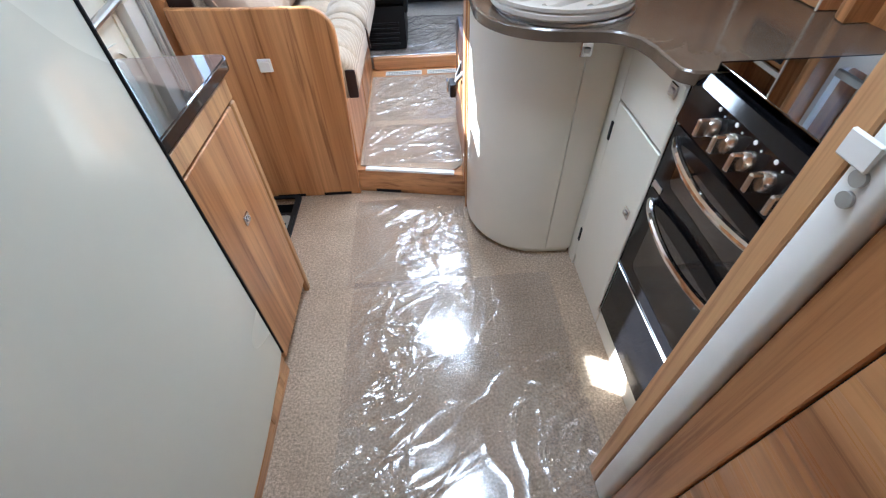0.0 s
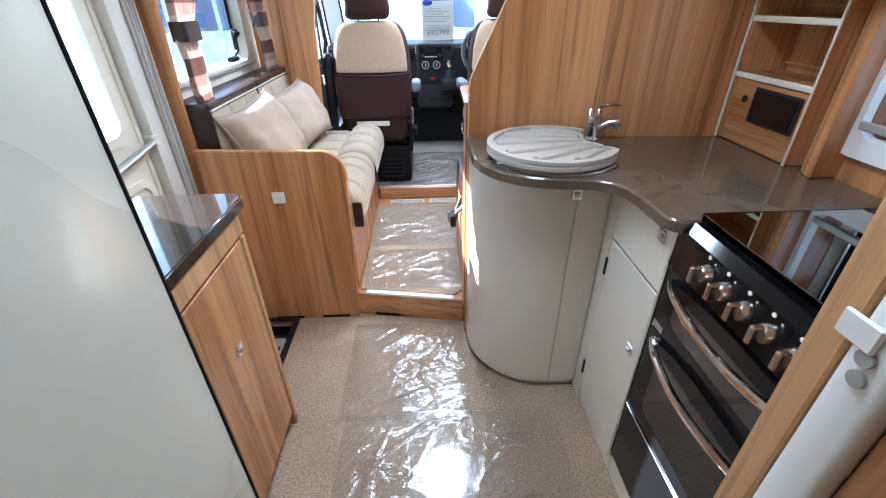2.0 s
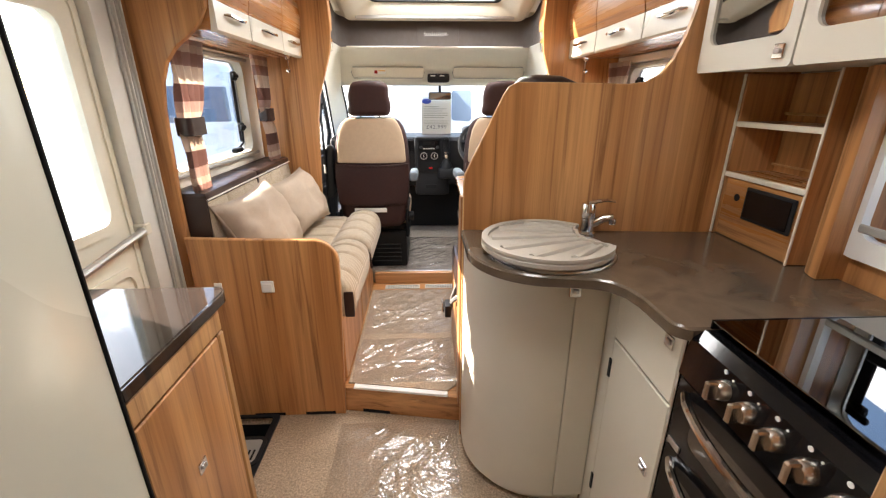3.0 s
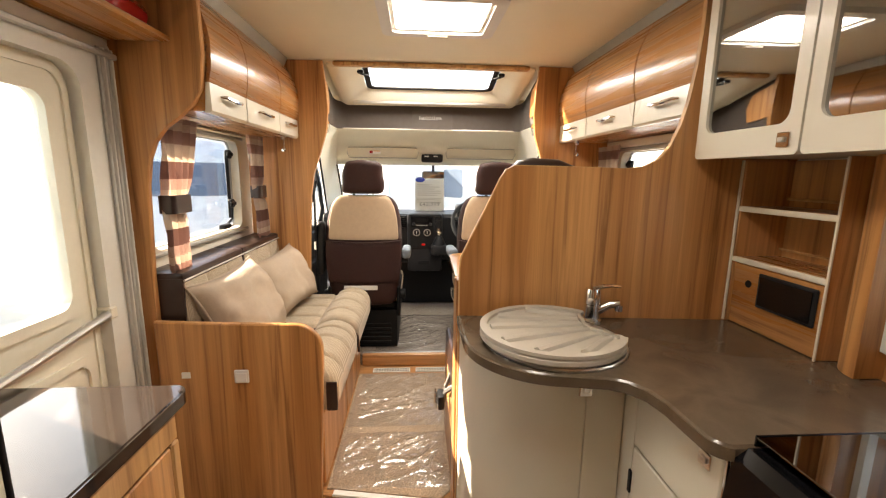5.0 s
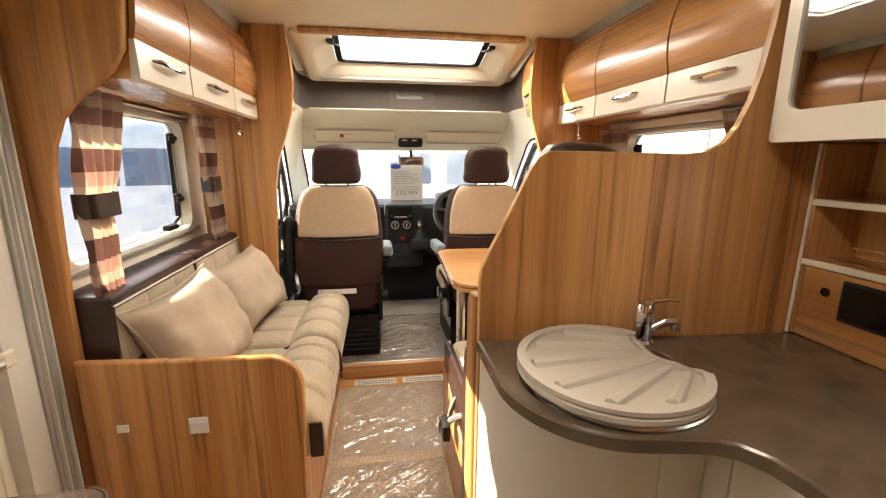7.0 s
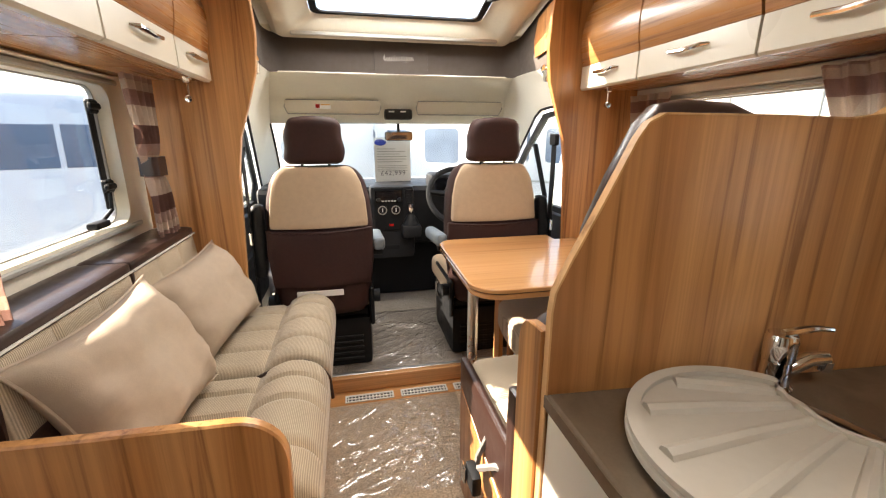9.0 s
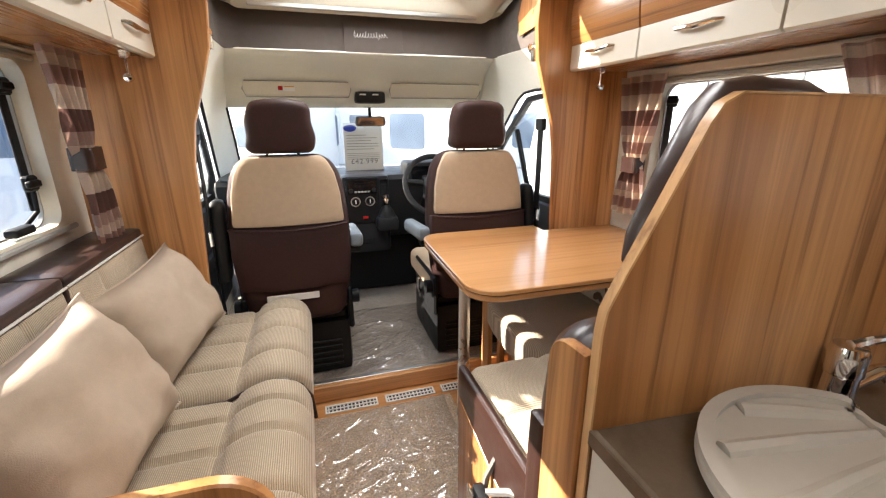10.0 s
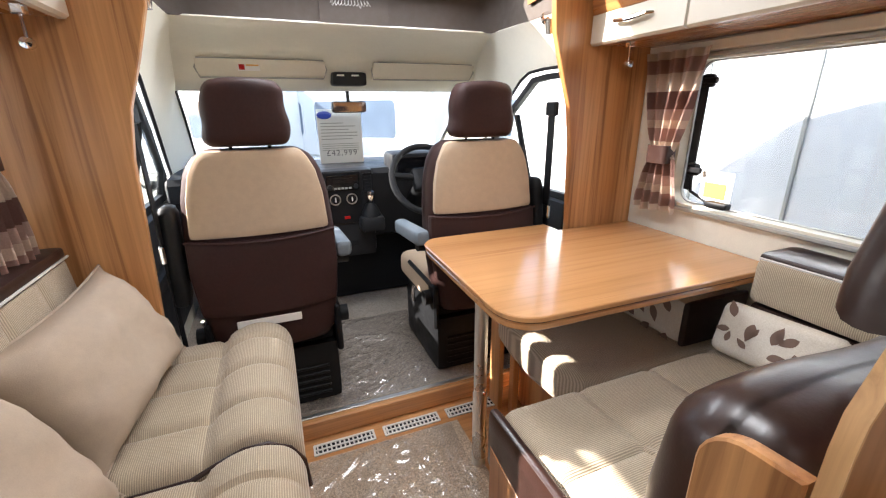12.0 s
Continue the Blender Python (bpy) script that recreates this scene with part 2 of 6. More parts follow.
def clear(name, tint, gloss, rough=0.02, bumps=0.0, scale=8.0, amount=None):
    """A clear sheet: light goes straight through, gloss lies on top."""
    mat, nt, b = material(name)
    nt.nodes.remove(b)
    t = node(nt, "BsdfTransparent", Color=(*tint, 1))
    g = node(nt, "BsdfGlossy", Roughness=rough)
    g.inputs["Color"].default_value = (1, 1, 1, 1)
    ms = nt.nodes.new("ShaderNodeMixShader")
    if amount is None:
        fr = node(nt, "LayerWeight", Blend=0.5)
        pw = nt.nodes.new("ShaderNodeMath")
        pw.operation, pw.inputs[1].default_value = "POWER", 4.0
        nt.links.new(fr.outputs["Facing"], pw.inputs[0])
        base = ((gloss - 1) / (gloss + 1)) ** 2
        ad = nt.nodes.new("ShaderNodeMath")
        ad.operation, ad.inputs[1].default_value, ad.inputs[2].default_value = "MULTIPLY_ADD", 0.8, base
        nt.links.new(pw.outputs[0], ad.inputs[0])
        nt.links.new(ad.outputs[0], ms.inputs[0])
    else:
        ms.inputs[0].default_value = amount
    nt.links.new(t.outputs[0], ms.inputs[1])
    nt.links.new(g.outputs[0], ms.inputs[2])
    if bumps:
        v = coords(nt, (1, 1, 1), "World")
        f = noise_of(nt, v, scale, 4, 0.5, 1.2)
        bm_ = node(nt, "Bump", Strength=bumps, Distance=0.02)
        nt.links.new(f, bm_.inputs["Height"])
        nt.links.new(bm_.outputs["Normal"], g.inputs["Normal"])
        if amount is None:
            nt.links.new(bm_.outputs["Normal"], fr.inputs["Normal"])
    nt.links.new(ms.outputs[0], nt.nodes["Material Output"].inputs["Surface"])
    return mat


def opal_mat():
    """Milky plastic of the rooflights: daylight passes, scattered."""
    mat, nt, b = material("opal_rooflight_plastic")
    f = noise_of(nt, coords(nt, (1, 1, 1)), 14, 3)
    nt.links.new(ramp(nt, f, [(0.3, (0.84, 0.85, 0.85)), (0.7, (0.9, 0.9, 0.9))]), b.inputs["Base Color"])
    tr = node(nt, "BsdfTranslucent", Color=(0.9, 0.92, 0.93, 1))
    ms = node(nt, "MixShader", Fac=0.7)
    nt.links.new(b.outputs[0], ms.inputs[1])
    nt.links.new(tr.outputs[0], ms.inputs[2])
    nt.links.new(ms.outputs[0], nt.nodes["Material Output"].inputs["Surface"])
    return mat


opal = opal_mat()
glass = clear("window_glass", (0.93, 0.96, 0.95), 1.45)
smoked = clear("smoked_cabinet_glass", (0.13, 0.13, 0.13), 2.0, 0.025, amount=0.42)
acrylic = clear("tinted_acrylic_pane", (0.74, 0.77, 0.79), 1.45)
screen_glass = clear("windscreen_glass", (0.93, 0.96, 0.96), 1.45)
hob_glass_mat = clear("black_hob_lid_glass", (0.05, 0.055, 0.06), 2.8, 0.02)
oven_glass = clear("oven_door_glass", (0.05, 0.055, 0.06), 2.2, 0.03)
film = clear("clear_floor_film", (0.87, 0.87, 0.89), 1.8, 0.16, 0.02, 30.0)


# ---- building helpers ----
def box(bm, x0, x1, y0, y1, z0, z1):
    v = [bm.verts.new((x, y, z)) for x in (x0, x1) for y in (y0, y1) for z in (z0, z1)]
    for f in ((0, 1, 3, 2), (4, 6, 7, 5), (0, 4, 5, 1), (2, 3, 7, 6), (0, 2, 6, 4), (1, 5, 7, 3)):
        bm.faces.new([v[i] for i in f])
    return bm


def B(x0, x1, y0, y1, z0, z1, r=0.0, seg=1):
    """One box with rounded edges."""
    bm = box(bmesh.new(), x0, x1, y0, y1, z0, z1)
    if r:
        bmesh.ops.bevel(bm, geom=list(bm.edges), offset=r, segments=seg, affect="EDGES", profile=0.5)
    return bm


def prism(outline, axis, a0, a1, r=0.0, bm=None, seg=1):
    """An outline of two coordinates pushed along an axis: 'x' takes (y, z), 'y' takes (x, z), 'z' takes (x, y)."""
    own = bm is None
    bm = bm or bmesh.new()
    put = {"x": lambda p, a: (a, p[0], p[1]), "y": lambda p, a: (p[0], a, p[1]), "z": lambda p, a: (p[0], p[1], a)}[axis]
    lo = [bm.verts.new(put(p, a0)) for p in outline]
    hi = [bm.verts.new(put(p, a1)) for p in outline]
    caps = [bm.faces.new(lo), bm.faces.new(hi)]
    n = len(outline)
    for i in range(n):
        bm.faces.new((lo[i], lo[(i + 1) % n], hi[(i + 1) % n], hi[i]))
    bmesh.ops.recalc_face_normals(bm, faces=bm.faces)
    if r and own:
        rim = list({e for f in caps for e in f.edges})
        bmesh.ops.bevel(bm, geom=rim, offset=r, segments=seg, affect="EDGES", profile=0.5)
    return bm


def rrect(u0, u1, v0, v1, r, n=6):
    """A rounded rectangle as an outline."""
    pts = []
    for cu, cv, a in ((u1 - r, v1 - r, 0), (u0 + r, v1 - r, 90), (u0 + r, v0 + r, 180), (u1 - r, v0 + r, 270)):
        pts += [(cu + r * math.cos(radians(a + 90 * k / n)), cv + r * math.sin(radians(a + 90 * k / n))) for k in range(n + 1)]
    return pts


def ring(outer, inner, axis, a0, a1, bm=None):
    """A frame between two outlines of equal length."""
    bm = bm or bmesh.new()
    put = {"x": lambda p, a: (a, p[0], p[1]), "y": lambda p, a: (p[0], a, p[1]), "z": lambda p, a: (p[0], p[1], a)}[axis]
    n = len(outer)
    loops = [[bm.verts.new(put(p, a)) for p in line] for line, a in ((outer, a0), (inner, a0), (inner, a1), (outer, a1))]
    for k in range(4):
        p, q = loops[k], loops[(k + 1) % 4]
        for i in range(n):
            bm.faces.new((p[i], p[(i + 1) % n], q[(i + 1) % n], q[i]))
    bmesh.ops.recalc_face_normals(bm, faces=bm.faces)
    return bm


def tube(points, radius, sides=10, bm=None, closed=False):
    """A round bar along a line of points."""
    bm = bm or bmesh.new()
    pts = [Vector(p) for p in points]
    n = len(pts)
    rings, up = [], None
    for i, p in enumerate(pts):
        if closed:
            d = pts[(i + 1) % n] - pts[i - 1]
        else:
            d = pts[min(i + 1, n - 1)] - pts[max(i - 1, 0)]
        d.normalize()
        if up is None:
            up = d.orthogonal().normalized()
        up = (up - d * up.dot(d)).normalized()
        side = d.cross(up)
        rad = radius(i / max(1, n - 1)) if callable(radius) else radius
        rings.append([bm.verts.new(p + (up * math.cos(a) + side * math.sin(a)) * rad) for a in [2 * math.pi * k / sides for k in range(sides)]])
    for i in range(n if closed else n - 1):
        a, b = rings[i], rings[(i + 1) % n]
        for k in range(sides):
            bm.faces.new((a[k], a[(k + 1) % sides], b[(k + 1) % sides], b[k]))
    if not closed:
        bm.faces.new(rings[0]), bm.faces.new(rings[-1])
    bmesh.ops.recalc_face_normals(bm, faces=bm.faces)
    return bm


def lathe(profile, centre, axis="z", sides=24, bm=None):
    """A profile of (radius, along) turned round an axis through centre."""
    bm = bm or bmesh.new()
    c = Vector(centre)
    rings = []
    for rad, h in profile:
        loop = []
        for k in range(sides):
            a = 2 * math.pi * k / sides
            u, v = rad * math.cos(a), rad * math.sin(a)
            loop.append(bm.verts.new(c + Vector({"z": (u, v, h), "x": (h, u, v), "y": (u, h, v)}[axis])))
        rings.append(loop)
    for a, b in zip(rings, rings[1:]):
        for k in range(sides):
            bm.faces.new((a[k], a[(k + 1) % sides], b[(k + 1) % sides], b[k]))
    bm.faces.new(rings[0]), bm.faces.new(rings[-1])
    bmesh.ops.recalc_face_normals(bm, faces=bm.faces)
    return bm


def soft(x0, x1, y0, y1, z0, z1, r, n=(10, 10, 6), shape=None, bm=None):
    """A rounded block of many faces; shape moves each point by its place in the block (0 to 1 along each side)."""
    bm = bm or bmesh.new()
    lo, hi = Vector((x0, y0, z0)), Vector((x1, y1, z1))
    size = hi - lo
    made = {}

    def vert(i, j, k):
        key = (i, j, k)
        if key not in made:
            u = Vector((i / n[0], j / n[1], k / n[2]))
            p = lo + Vector((u.x * size.x, u.y * size.y, u.z * size.z))
            q = Vector([min(max(p[a], lo[a] + r), hi[a] - r) for a in range(3)])
            d = p - q
            if d.length > 1e-9:
                outer = [max(lo[a] + r - p[a], p[a] - hi[a] + r, 0) for a in range(3)]
                p = q + d.normalized() * max(outer)
            if shape:
                p = shape(p, u)
            made[key] = bm.verts.new(p)
        return made[key]

    for a, b, c in ((0, 1, 2), (1, 2, 0), (2, 0, 1)):
        for side in (0, n[c]):
            for i in range(n[a]):
                for j in range(n[b]):
                    quad = []
                    for di, dj in ((0, 0), (1, 0), (1, 1), (0, 1)):
                        key = [0, 0, 0]
                        key[a], key[b], key[c] = i + di, j + dj, side
                        quad.append(vert(*key))
                    bm.faces.new(quad)
    bmesh.ops.recalc_face_normals(bm, faces=bm.faces)
    return bm


def thing(name, x, y, z, label, category, group="", kind=""):
    ob = new(name)
    ob.empty_display_size = 0.1
    ob.matrix_basis = Matrix.Translation((x, y, z))
    return tagged(ob, label, category, group, kind)


def part(name, bm, mat, parent=None, label="", smooth=35):
    """One mesh object, in world places, under a thing or a part."""
    data = bpy.data.meshes.new(name)
    bm.to_mesh(data)
    bm.free()
    data.materials.append(mat)
    if smooth:
        data.polygons.foreach_set("use_smooth", [True] * len(data.polygons))
        data.set_sharp_from_angle(angle=radians(smooth))
    ob = new(name, data)
    if parent:
        ob.parent = parent
        ob.matrix_parent_inverse = parent.matrix_basis.inverted()
    if label:
        ob["label"] = label
    return ob


def single(name, bm, mat, label, category, group="", kind="", smooth=35):
    """A thing made of one mesh."""
    return tagged(part(name, bm, mat, None, "", smooth), label, category, group, kind)


def cells(bm, us, vs, holes, make):
    """Boxes for the cells of a grid that lie in none of the holes."""
    us, vs = sorted(set(us)), sorted(set(vs))
    for u0, u1 in zip(us, us[1:]):
        for v0, v1 in zip(vs, vs[1:]):
            cu, cv = (u0 + u1) / 2, (v0 + v1) / 2
            if not any(a < cu < b and c < cv < d for a, b, c, d in holes):
                make(bm, u0, u1, v0, v1)


def wall_x(name, x0, x1, y0, y1, z0, z1, holes, mat, label):
    bm = bmesh.new()
    ys = [y0, y1] + [v for h in holes for v in h[:2]]
    zs = [z0, z1] + [v for h in holes for v in h[2:]]
    cells(bm, ys, zs, holes, lambda b, u0, u1, v0, v1: box(b, x0, x1, u0, u1, v0, v1))
    return single(name, bm, mat, label, "wall", kind="structure", smooth=0)


def arc(cu, cv, r, a0, a1, n=8):
    return [(cu + r * math.cos(radians(a0 + (a1 - a0) * k / n)), cv + r * math.sin(radians(a0 + (a1 - a0) * k / n))) for k in range(n + 1)]


# ---- the large structure ----
MID_X, WALL_L, WALL_R, ROOF = 0.165, -0.89, 1.215, 1.96
bm = bmesh.new()
cells(bm, [-0.93, -0.89, -0.585, 1.255], [-1.1, 1.20, 1.66, 1.72], [(-0.89, -0.585, 1.20, 1.66)], lambda b, a, c, d, e: box(b, a, c, d, e, -0.04, 0.0))
single("floor", bm, carpet, "beige twist-pile carpet on the kitchen floor", "floor", kind="structure", smooth=0)
step = prism([(-0.89, 1.69), (-0.30, 1.69), (0.20, 1.602), (1.215, 1.602), (1.215, 2.807), (-0.89, 2.807)], "z", 0.002, 0.122)
single("floor_lounge", step, wood_across, "raised wooden floor of the lounge with a step", "floor", kind="structure", smooth=0)
single("floor_cab", B(-0.93, 1.255, 2.809, 4.6, -0.02, 0.195), cab_carpet, "carpeted raised floor of the driving cab", "floor", kind="structure", smooth=0)

wall_x("wall_left", -0.93, WALL_L, -1.1, 2.85, -0.3, ROOF, [(0.98, 1.66, 0.0, 1.70), (1.80, 2.60, 1.045, 1.50)], wall_lining, "cream lined side wall with entrance door and window")
wall_x("wall_right", WALL_R, 1.255, -1.1, 2.85, -0.3, ROOF, [(1.70, 2.55, 0.972, 1.475), (0.45, 1.06, 1.0, 1.37)], wall_lining, "cream lined side wall with two windows")
# unseen closing wall behind the camera, pale so that it bounces light
single("wall_rear", B(-0.93, 1.255, -1.14, -1.1, -0.3, ROOF), wall_lining, "added unseen rear wall, cream to bounce light forward", "wall", kind="structure")
bm = bmesh.new()
cells(bm, [-0.93, -0.10, -0.035, 0.30, 0.365, 1.255], [-1.14, 0.60, 1.0, 1.84, 2.20, 2.80], [(-0.035, 0.365, 1.84, 2.20), (-0.10, 0.30, 0.60, 1.0)], lambda b, a, c, d, e: box(b, a, c, d, e, ROOF, ROOF + 0.035))
single("ceiling", bm, lining, "glossy cream ceiling panel with a rooflight opening", "ceiling", kind="structure", smooth=0)
# cove strips between ceiling and lockers
for nm, sx in (("trim_cove_left", -1), ("trim_cove_right", 1)):
    e = MID_X + sx * 0.80
    single(nm, prism([(e, ROOF - 0.002), (e + sx * 0.02, ROOF - 0.045), (e + sx * 0.05, ROOF - 0.06), (e + sx * 0.06, ROOF - 0.002)], "y", 1.48, 2.74), alu_grey, "grey cove strip along the ceiling edge", "trim", kind="structure")


# ---- windows ----
def side_window(name, x_in, x_out, y0, y1, z0, z1, label):
    """An acrylic window: cream inner surround, grey rails, rounded pane, catches and stays at its front end."""
    w = thing(name, x_in, (y0 + y1) / 2, z0, label, "window", kind="structure")
    s = 1 if x_in > 0 else -1
    a, b = sorted((x_in - s * 0.012, x_in + s * 0.03))
    part("window_frame", ring(rrect(y0 - 0.04, y1 + 0.04, z0 - 0.022, z1 + 0.025, 0.012), rrect(y0 + 0.004, y1 - 0.004, z0 + 0.004, z1 - 0.004, 0.05), "x", a, b), cream_plastic, w)
    part("bottom_rail", B(*sorted((x_in - s * 0.024, x_in - s * 0.0125)), y0 - 0.045, y1 + 0.045, z0 - 0.020, z0 - 0.004, 0.004), alu_grey, w, "grey blind rail")
    part("top_rail", B(*sorted((x_in - s * 0.024, x_in - s * 0.0125)), y0 - 0.045, y1 + 0.045, z1 + 0.002, z1 + 0.018, 0.004), alu_grey, w, "grey blind rail")
    part("blind_cassette", B(*sorted((x_in - s * 0.036, x_in - s * 0.0125)), y0 - 0.05, y1 + 0.05, z1 + 0.02, min(z1 + 0.07, 1.5285), 0.004), cream_plastic, w)
    a, b = sorted((x_in + s * 0.03, x_in + s * 0.042))
    part("rubber_seal", ring(rrect(y0, y1, z0, z1, 0.05), rrect(y0 + 0.010, y1 - 0.010, z0 + 0.008, z1 - 0.008, 0.045), "x", a, b), alu_grey, w, "grey seal")
    part("pane_edge", B(a, b - 0.004, y1 - 0.046, y1 - 0.014, z0 + 0.05, z1 - 0.05, 0.003), grey_plastic, w, "dark edge strip behind the catches")
    pane = part("pane", prism(rrect(y0 + 0.006, y1 - 0.006, z0 + 0.006, z1 - 0.006, 0.05), "x", x_in + s * 0.044, x_in + s * 0.048), acrylic, w, smooth=0)
    pane.visible_shadow = False
    for zz in (z0 + 0.13, z1 - 0.07):
        c = part("catch", B(*sorted((x_in + s * 0.008, x_in + s * 0.03)), y1 - 0.075, y1 - 0.03, zz - 0.022, zz + 0.022, 0.006), black_plastic, w)
        part("lever", B(*sorted((x_in - s * 0.006, x_in + s * 0.008)), y1 - 0.10, y1 - 0.045, zz - 0.010, zz + 0.010, 0.004), black_plastic, c)
    part("stay", tube([(x_in + s * 0.02, y1 - 0.045, z0 + 0.12), (x_in + s * 0.02, y1 - 0.055, z0 + 0.05), (x_in + s * 0.02, y1 - 0.12, z0 + 0.024), (x_in + s * 0.02, y1 - 0.20, z0 + 0.022)], 0.006), black_plastic, w)
    part("bottom_catch", soft(*sorted((x_in - s * 0.014, x_in + s * 0.02)), y1 - 0.22, y1 - 0.14, z0 + 0.010, z0 + 0.034, 0.008, (4, 8, 4)), black_plastic, w)
    return w


side_window("window_1", WALL_L, -0.93, 1.80, 2.60, 1.045, 1.50, "wide acrylic window above the sofa, rounded corners, closed")
side_window("window_2", WALL_R, 1.255, 1.70, 2.55, 0.972, 1.475, "wide acrylic window above the dinette, rounded corners, closed")
win = side_window("window_3", WALL_R, 1.255, 0.45, 1.06, 1.0, 1.37, "small acrylic kitchen window with a white plastic frame")

def rooflight(name, x0, x1, y0, y1, label):
    rl = thing(name, (x0 + x1) / 2, (y0 + y1) / 2, ROOF, label, "rooflight", kind="structure")
    part("frame", ring(rrect(x0 - 0.04, x1 + 0.04, y0 - 0.04, y1 + 0.04, 0.04), rrect(x0 + 0.005, x1 - 0.005, y0 + 0.005, y1 - 0.005, 0.025), "z", ROOF - 0.022, ROOF + 0.03), white_plastic, rl)
    part("blind_rail", ring(rrect(x0 + 0.002, x1 - 0.002, y0 + 0.002, y1 - 0.002, 0.025), rrect(x0 + 0.02, x1 - 0.02, y0 + 0.02, y1 - 0.02, 0.02), "z", ROOF - 0.010, ROOF - 0.004), cream_plastic, rl)
    xm = (x0 + x1) / 2
    part("blind_handle", B(xm - 0.045, xm + 0.045, y1 + 0.002, y1 + 0.026, ROOF - 0.030, ROOF - 0.0225, 0.003), cream_plastic, rl)
    part("pane", B(x0 - 0.015, x1 + 0.015, y0 - 0.01, y1 + 0.01, ROOF + 0.05, ROOF + 0.055), opal, rl, "white translucent pane")


rooflight("window_rooflight", -0.035, 0.365, 1.84, 2.20, "square white-framed rooflight in the ceiling, bright with sky")
# added out of view: opening that carries the kitchen fill lamp
rooflight("window_rooflight_kitchen", -0.10, 0.30, 0.60, 1.0, "added unseen rooflight above the kitchen, square and white-framed")


# ---- kitchen ----
# partition beside the cooker, with the edge profile of the sliding door
single("partition_side", B(0.46, 0.485, -1.1, 0.214, 0.0, ROOF - 0.002), wood_along, "wooden panel beside the passage to the rear", "wall", kind="structure")
single("wall_partition_rear", B(0.487, WALL_R - 0.002, 0.305, 0.355, 0.0, ROOF - 0.002), wood_up, "wooden partition between cooker and washroom", "wall", kind="structure")
jamb = thing("door_jamb", 0.46, 0.32, 0.0, "wooden door jamb with a white plastic edge profile", "door jamb", kind="structure")
part("wood_strip", B(0.464, 0.486, 0.221, 0.298, 0.0, ROOF - 0.003, 0.002), wood_up, jamb)
part("gap_seal", B(0.472, 0.484, 0.2145, 0.2205, 0.0, ROOF - 0.003), rubber, jamb, "black gap beside the sliding door")
part("edge_profile", B(0.448, 0.486, 0.30, 0.352, 0.012, ROOF - 0.003, 0.012, 3), white_plastic, jamb, "white plastic edge profile")
part("outer_strip", B(0.452, 0.487, 0.354, 0.392, 0.0, ROOF - 0.003, 0.003), wood_edge, jamb)
ct = part("catch_plate", B(0.442, 0.4475, 0.326, 0.364, 1.036, 1.064, 0.002), white_plastic, jamb, "white plastic catch with two screw caps")
for zz, yy in ((1.030, 0.330), (1.008, 0.327)):
    part("screw_cap", lathe([(0.0, -0.003), (0.0085, -0.003), (0.0085, 0.002), (0.0, 0.002)], (0.447, yy, zz), "x", 16), alu_grey, ct)
single("trim_threshold", B(0.44, 0.60, 0.262, 0.296, 0.0, 0.012, 0.003), grey_plastic, "dark threshold strip on the carpet", "threshold", kind="structure")


def knob_square(name, x, y, z, parent, s):
    """A small square push latch on a face that looks along -x (s = -1) or +x (s = 1)."""
    base = part(name, B(*sorted((x, x + s * 0.005)), y - 0.016, y + 0.016, z - 0.016, z + 0.016, 0.002), chrome, parent, "square chrome push latch")
    part("button", B(*sorted((x + s * 0.005, x + s * 0.010)), y - 0.009, y + 0.009, z - 0.006, z + 0.006, 0.002), brushed, base)


# fridge beside the passage
fr = thing("fridge", -0.66, 0.43, 0.0, "tall fridge with a pale grey-cream door and dark edge", "fridge")
part("body", B(-0.885, -0.462, 0.06, 0.745, 0.10, 1.52, 0.004), black_plastic, fr)


def bow(p, u):
    return Vector((p.x + (0.014 * math.sin(math.pi * u.y) if u.x > 0.5 else 0), p.y, p.z - 0.008 * math.sin(math.pi * u.y) * (1 - u.z)))


part("door", soft(-0.460, -0.436, 0.07, 0.742, 0.115, 1.50, 0.006, (2, 24, 40), bow), fridge_paint, fr, "pale grey-cream door panel")
part("door_edge", B(-0.462, -0.434, 0.7425, 0.7475, 0.11, 1.505, 0.001), rubber, fr, "black edging strip")
part("plinth", B(-0.885, -0.447, 0.07, 0.745, 0.0, 0.098, 0.002), wood_along, fr)
gr = part("vent_grille", B(-0.447, -0.442, 0.55, 0.70, 0.03, 0.075, 0.002), wood_edge, fr)
single("locker_over_fridge", B(-0.885, -0.45, 0.06, 0.745, 1.522, ROOF - 0.004, 0.004), wood_up, "wooden locker above the fridge", "locker")
single("wall_rear_left", B(-0.885, -0.44, -1.095, 0.055, 0.0, ROOF - 0.004), wood_up, "wooden panel behind the fridge beside the passage", "wall", kind="structure")

def run_of(line, grow):
    """The line pushed outwards by grow."""
    out = []
    for i, (x, y) in enumerate(line):
        a, b = Vector(line[max(i - 1, 0)]), Vector(line[min(i + 1, len(line) - 1)])
        d = (b - a).normalized()
        out.append((x + d.y * grow, y - d.x * grow))
    return out


# low cabinet beside the entrance
lc = thing("base_cabinet", -0.66, 0.92, 0.0, "low wooden base cabinet beside the entrance door", "cabinet")
part("carcass", B(-0.884, -0.458, 0.752, 1.095, 0.06, 0.828, 0.002), wood_up, lc)
part("plinth", B(-0.884, -0.475, 0.752, 1.09, 0.0, 0.058), wood_up, lc)
part("top_rail", B(-0.457, -0.440, 0.754, 1.098, 0.775, 0.828, 0.002), wood_edge, lc)
dr = part("door", B(-0.457, -0.440, 0.754, 1.072, 0.065, 0.768, 0.003), wood_up, lc)
part("end_post", B(-0.458, -0.438, 1.074, 1.10, 0.0, 0.772, 0.004), wood_edge, lc)
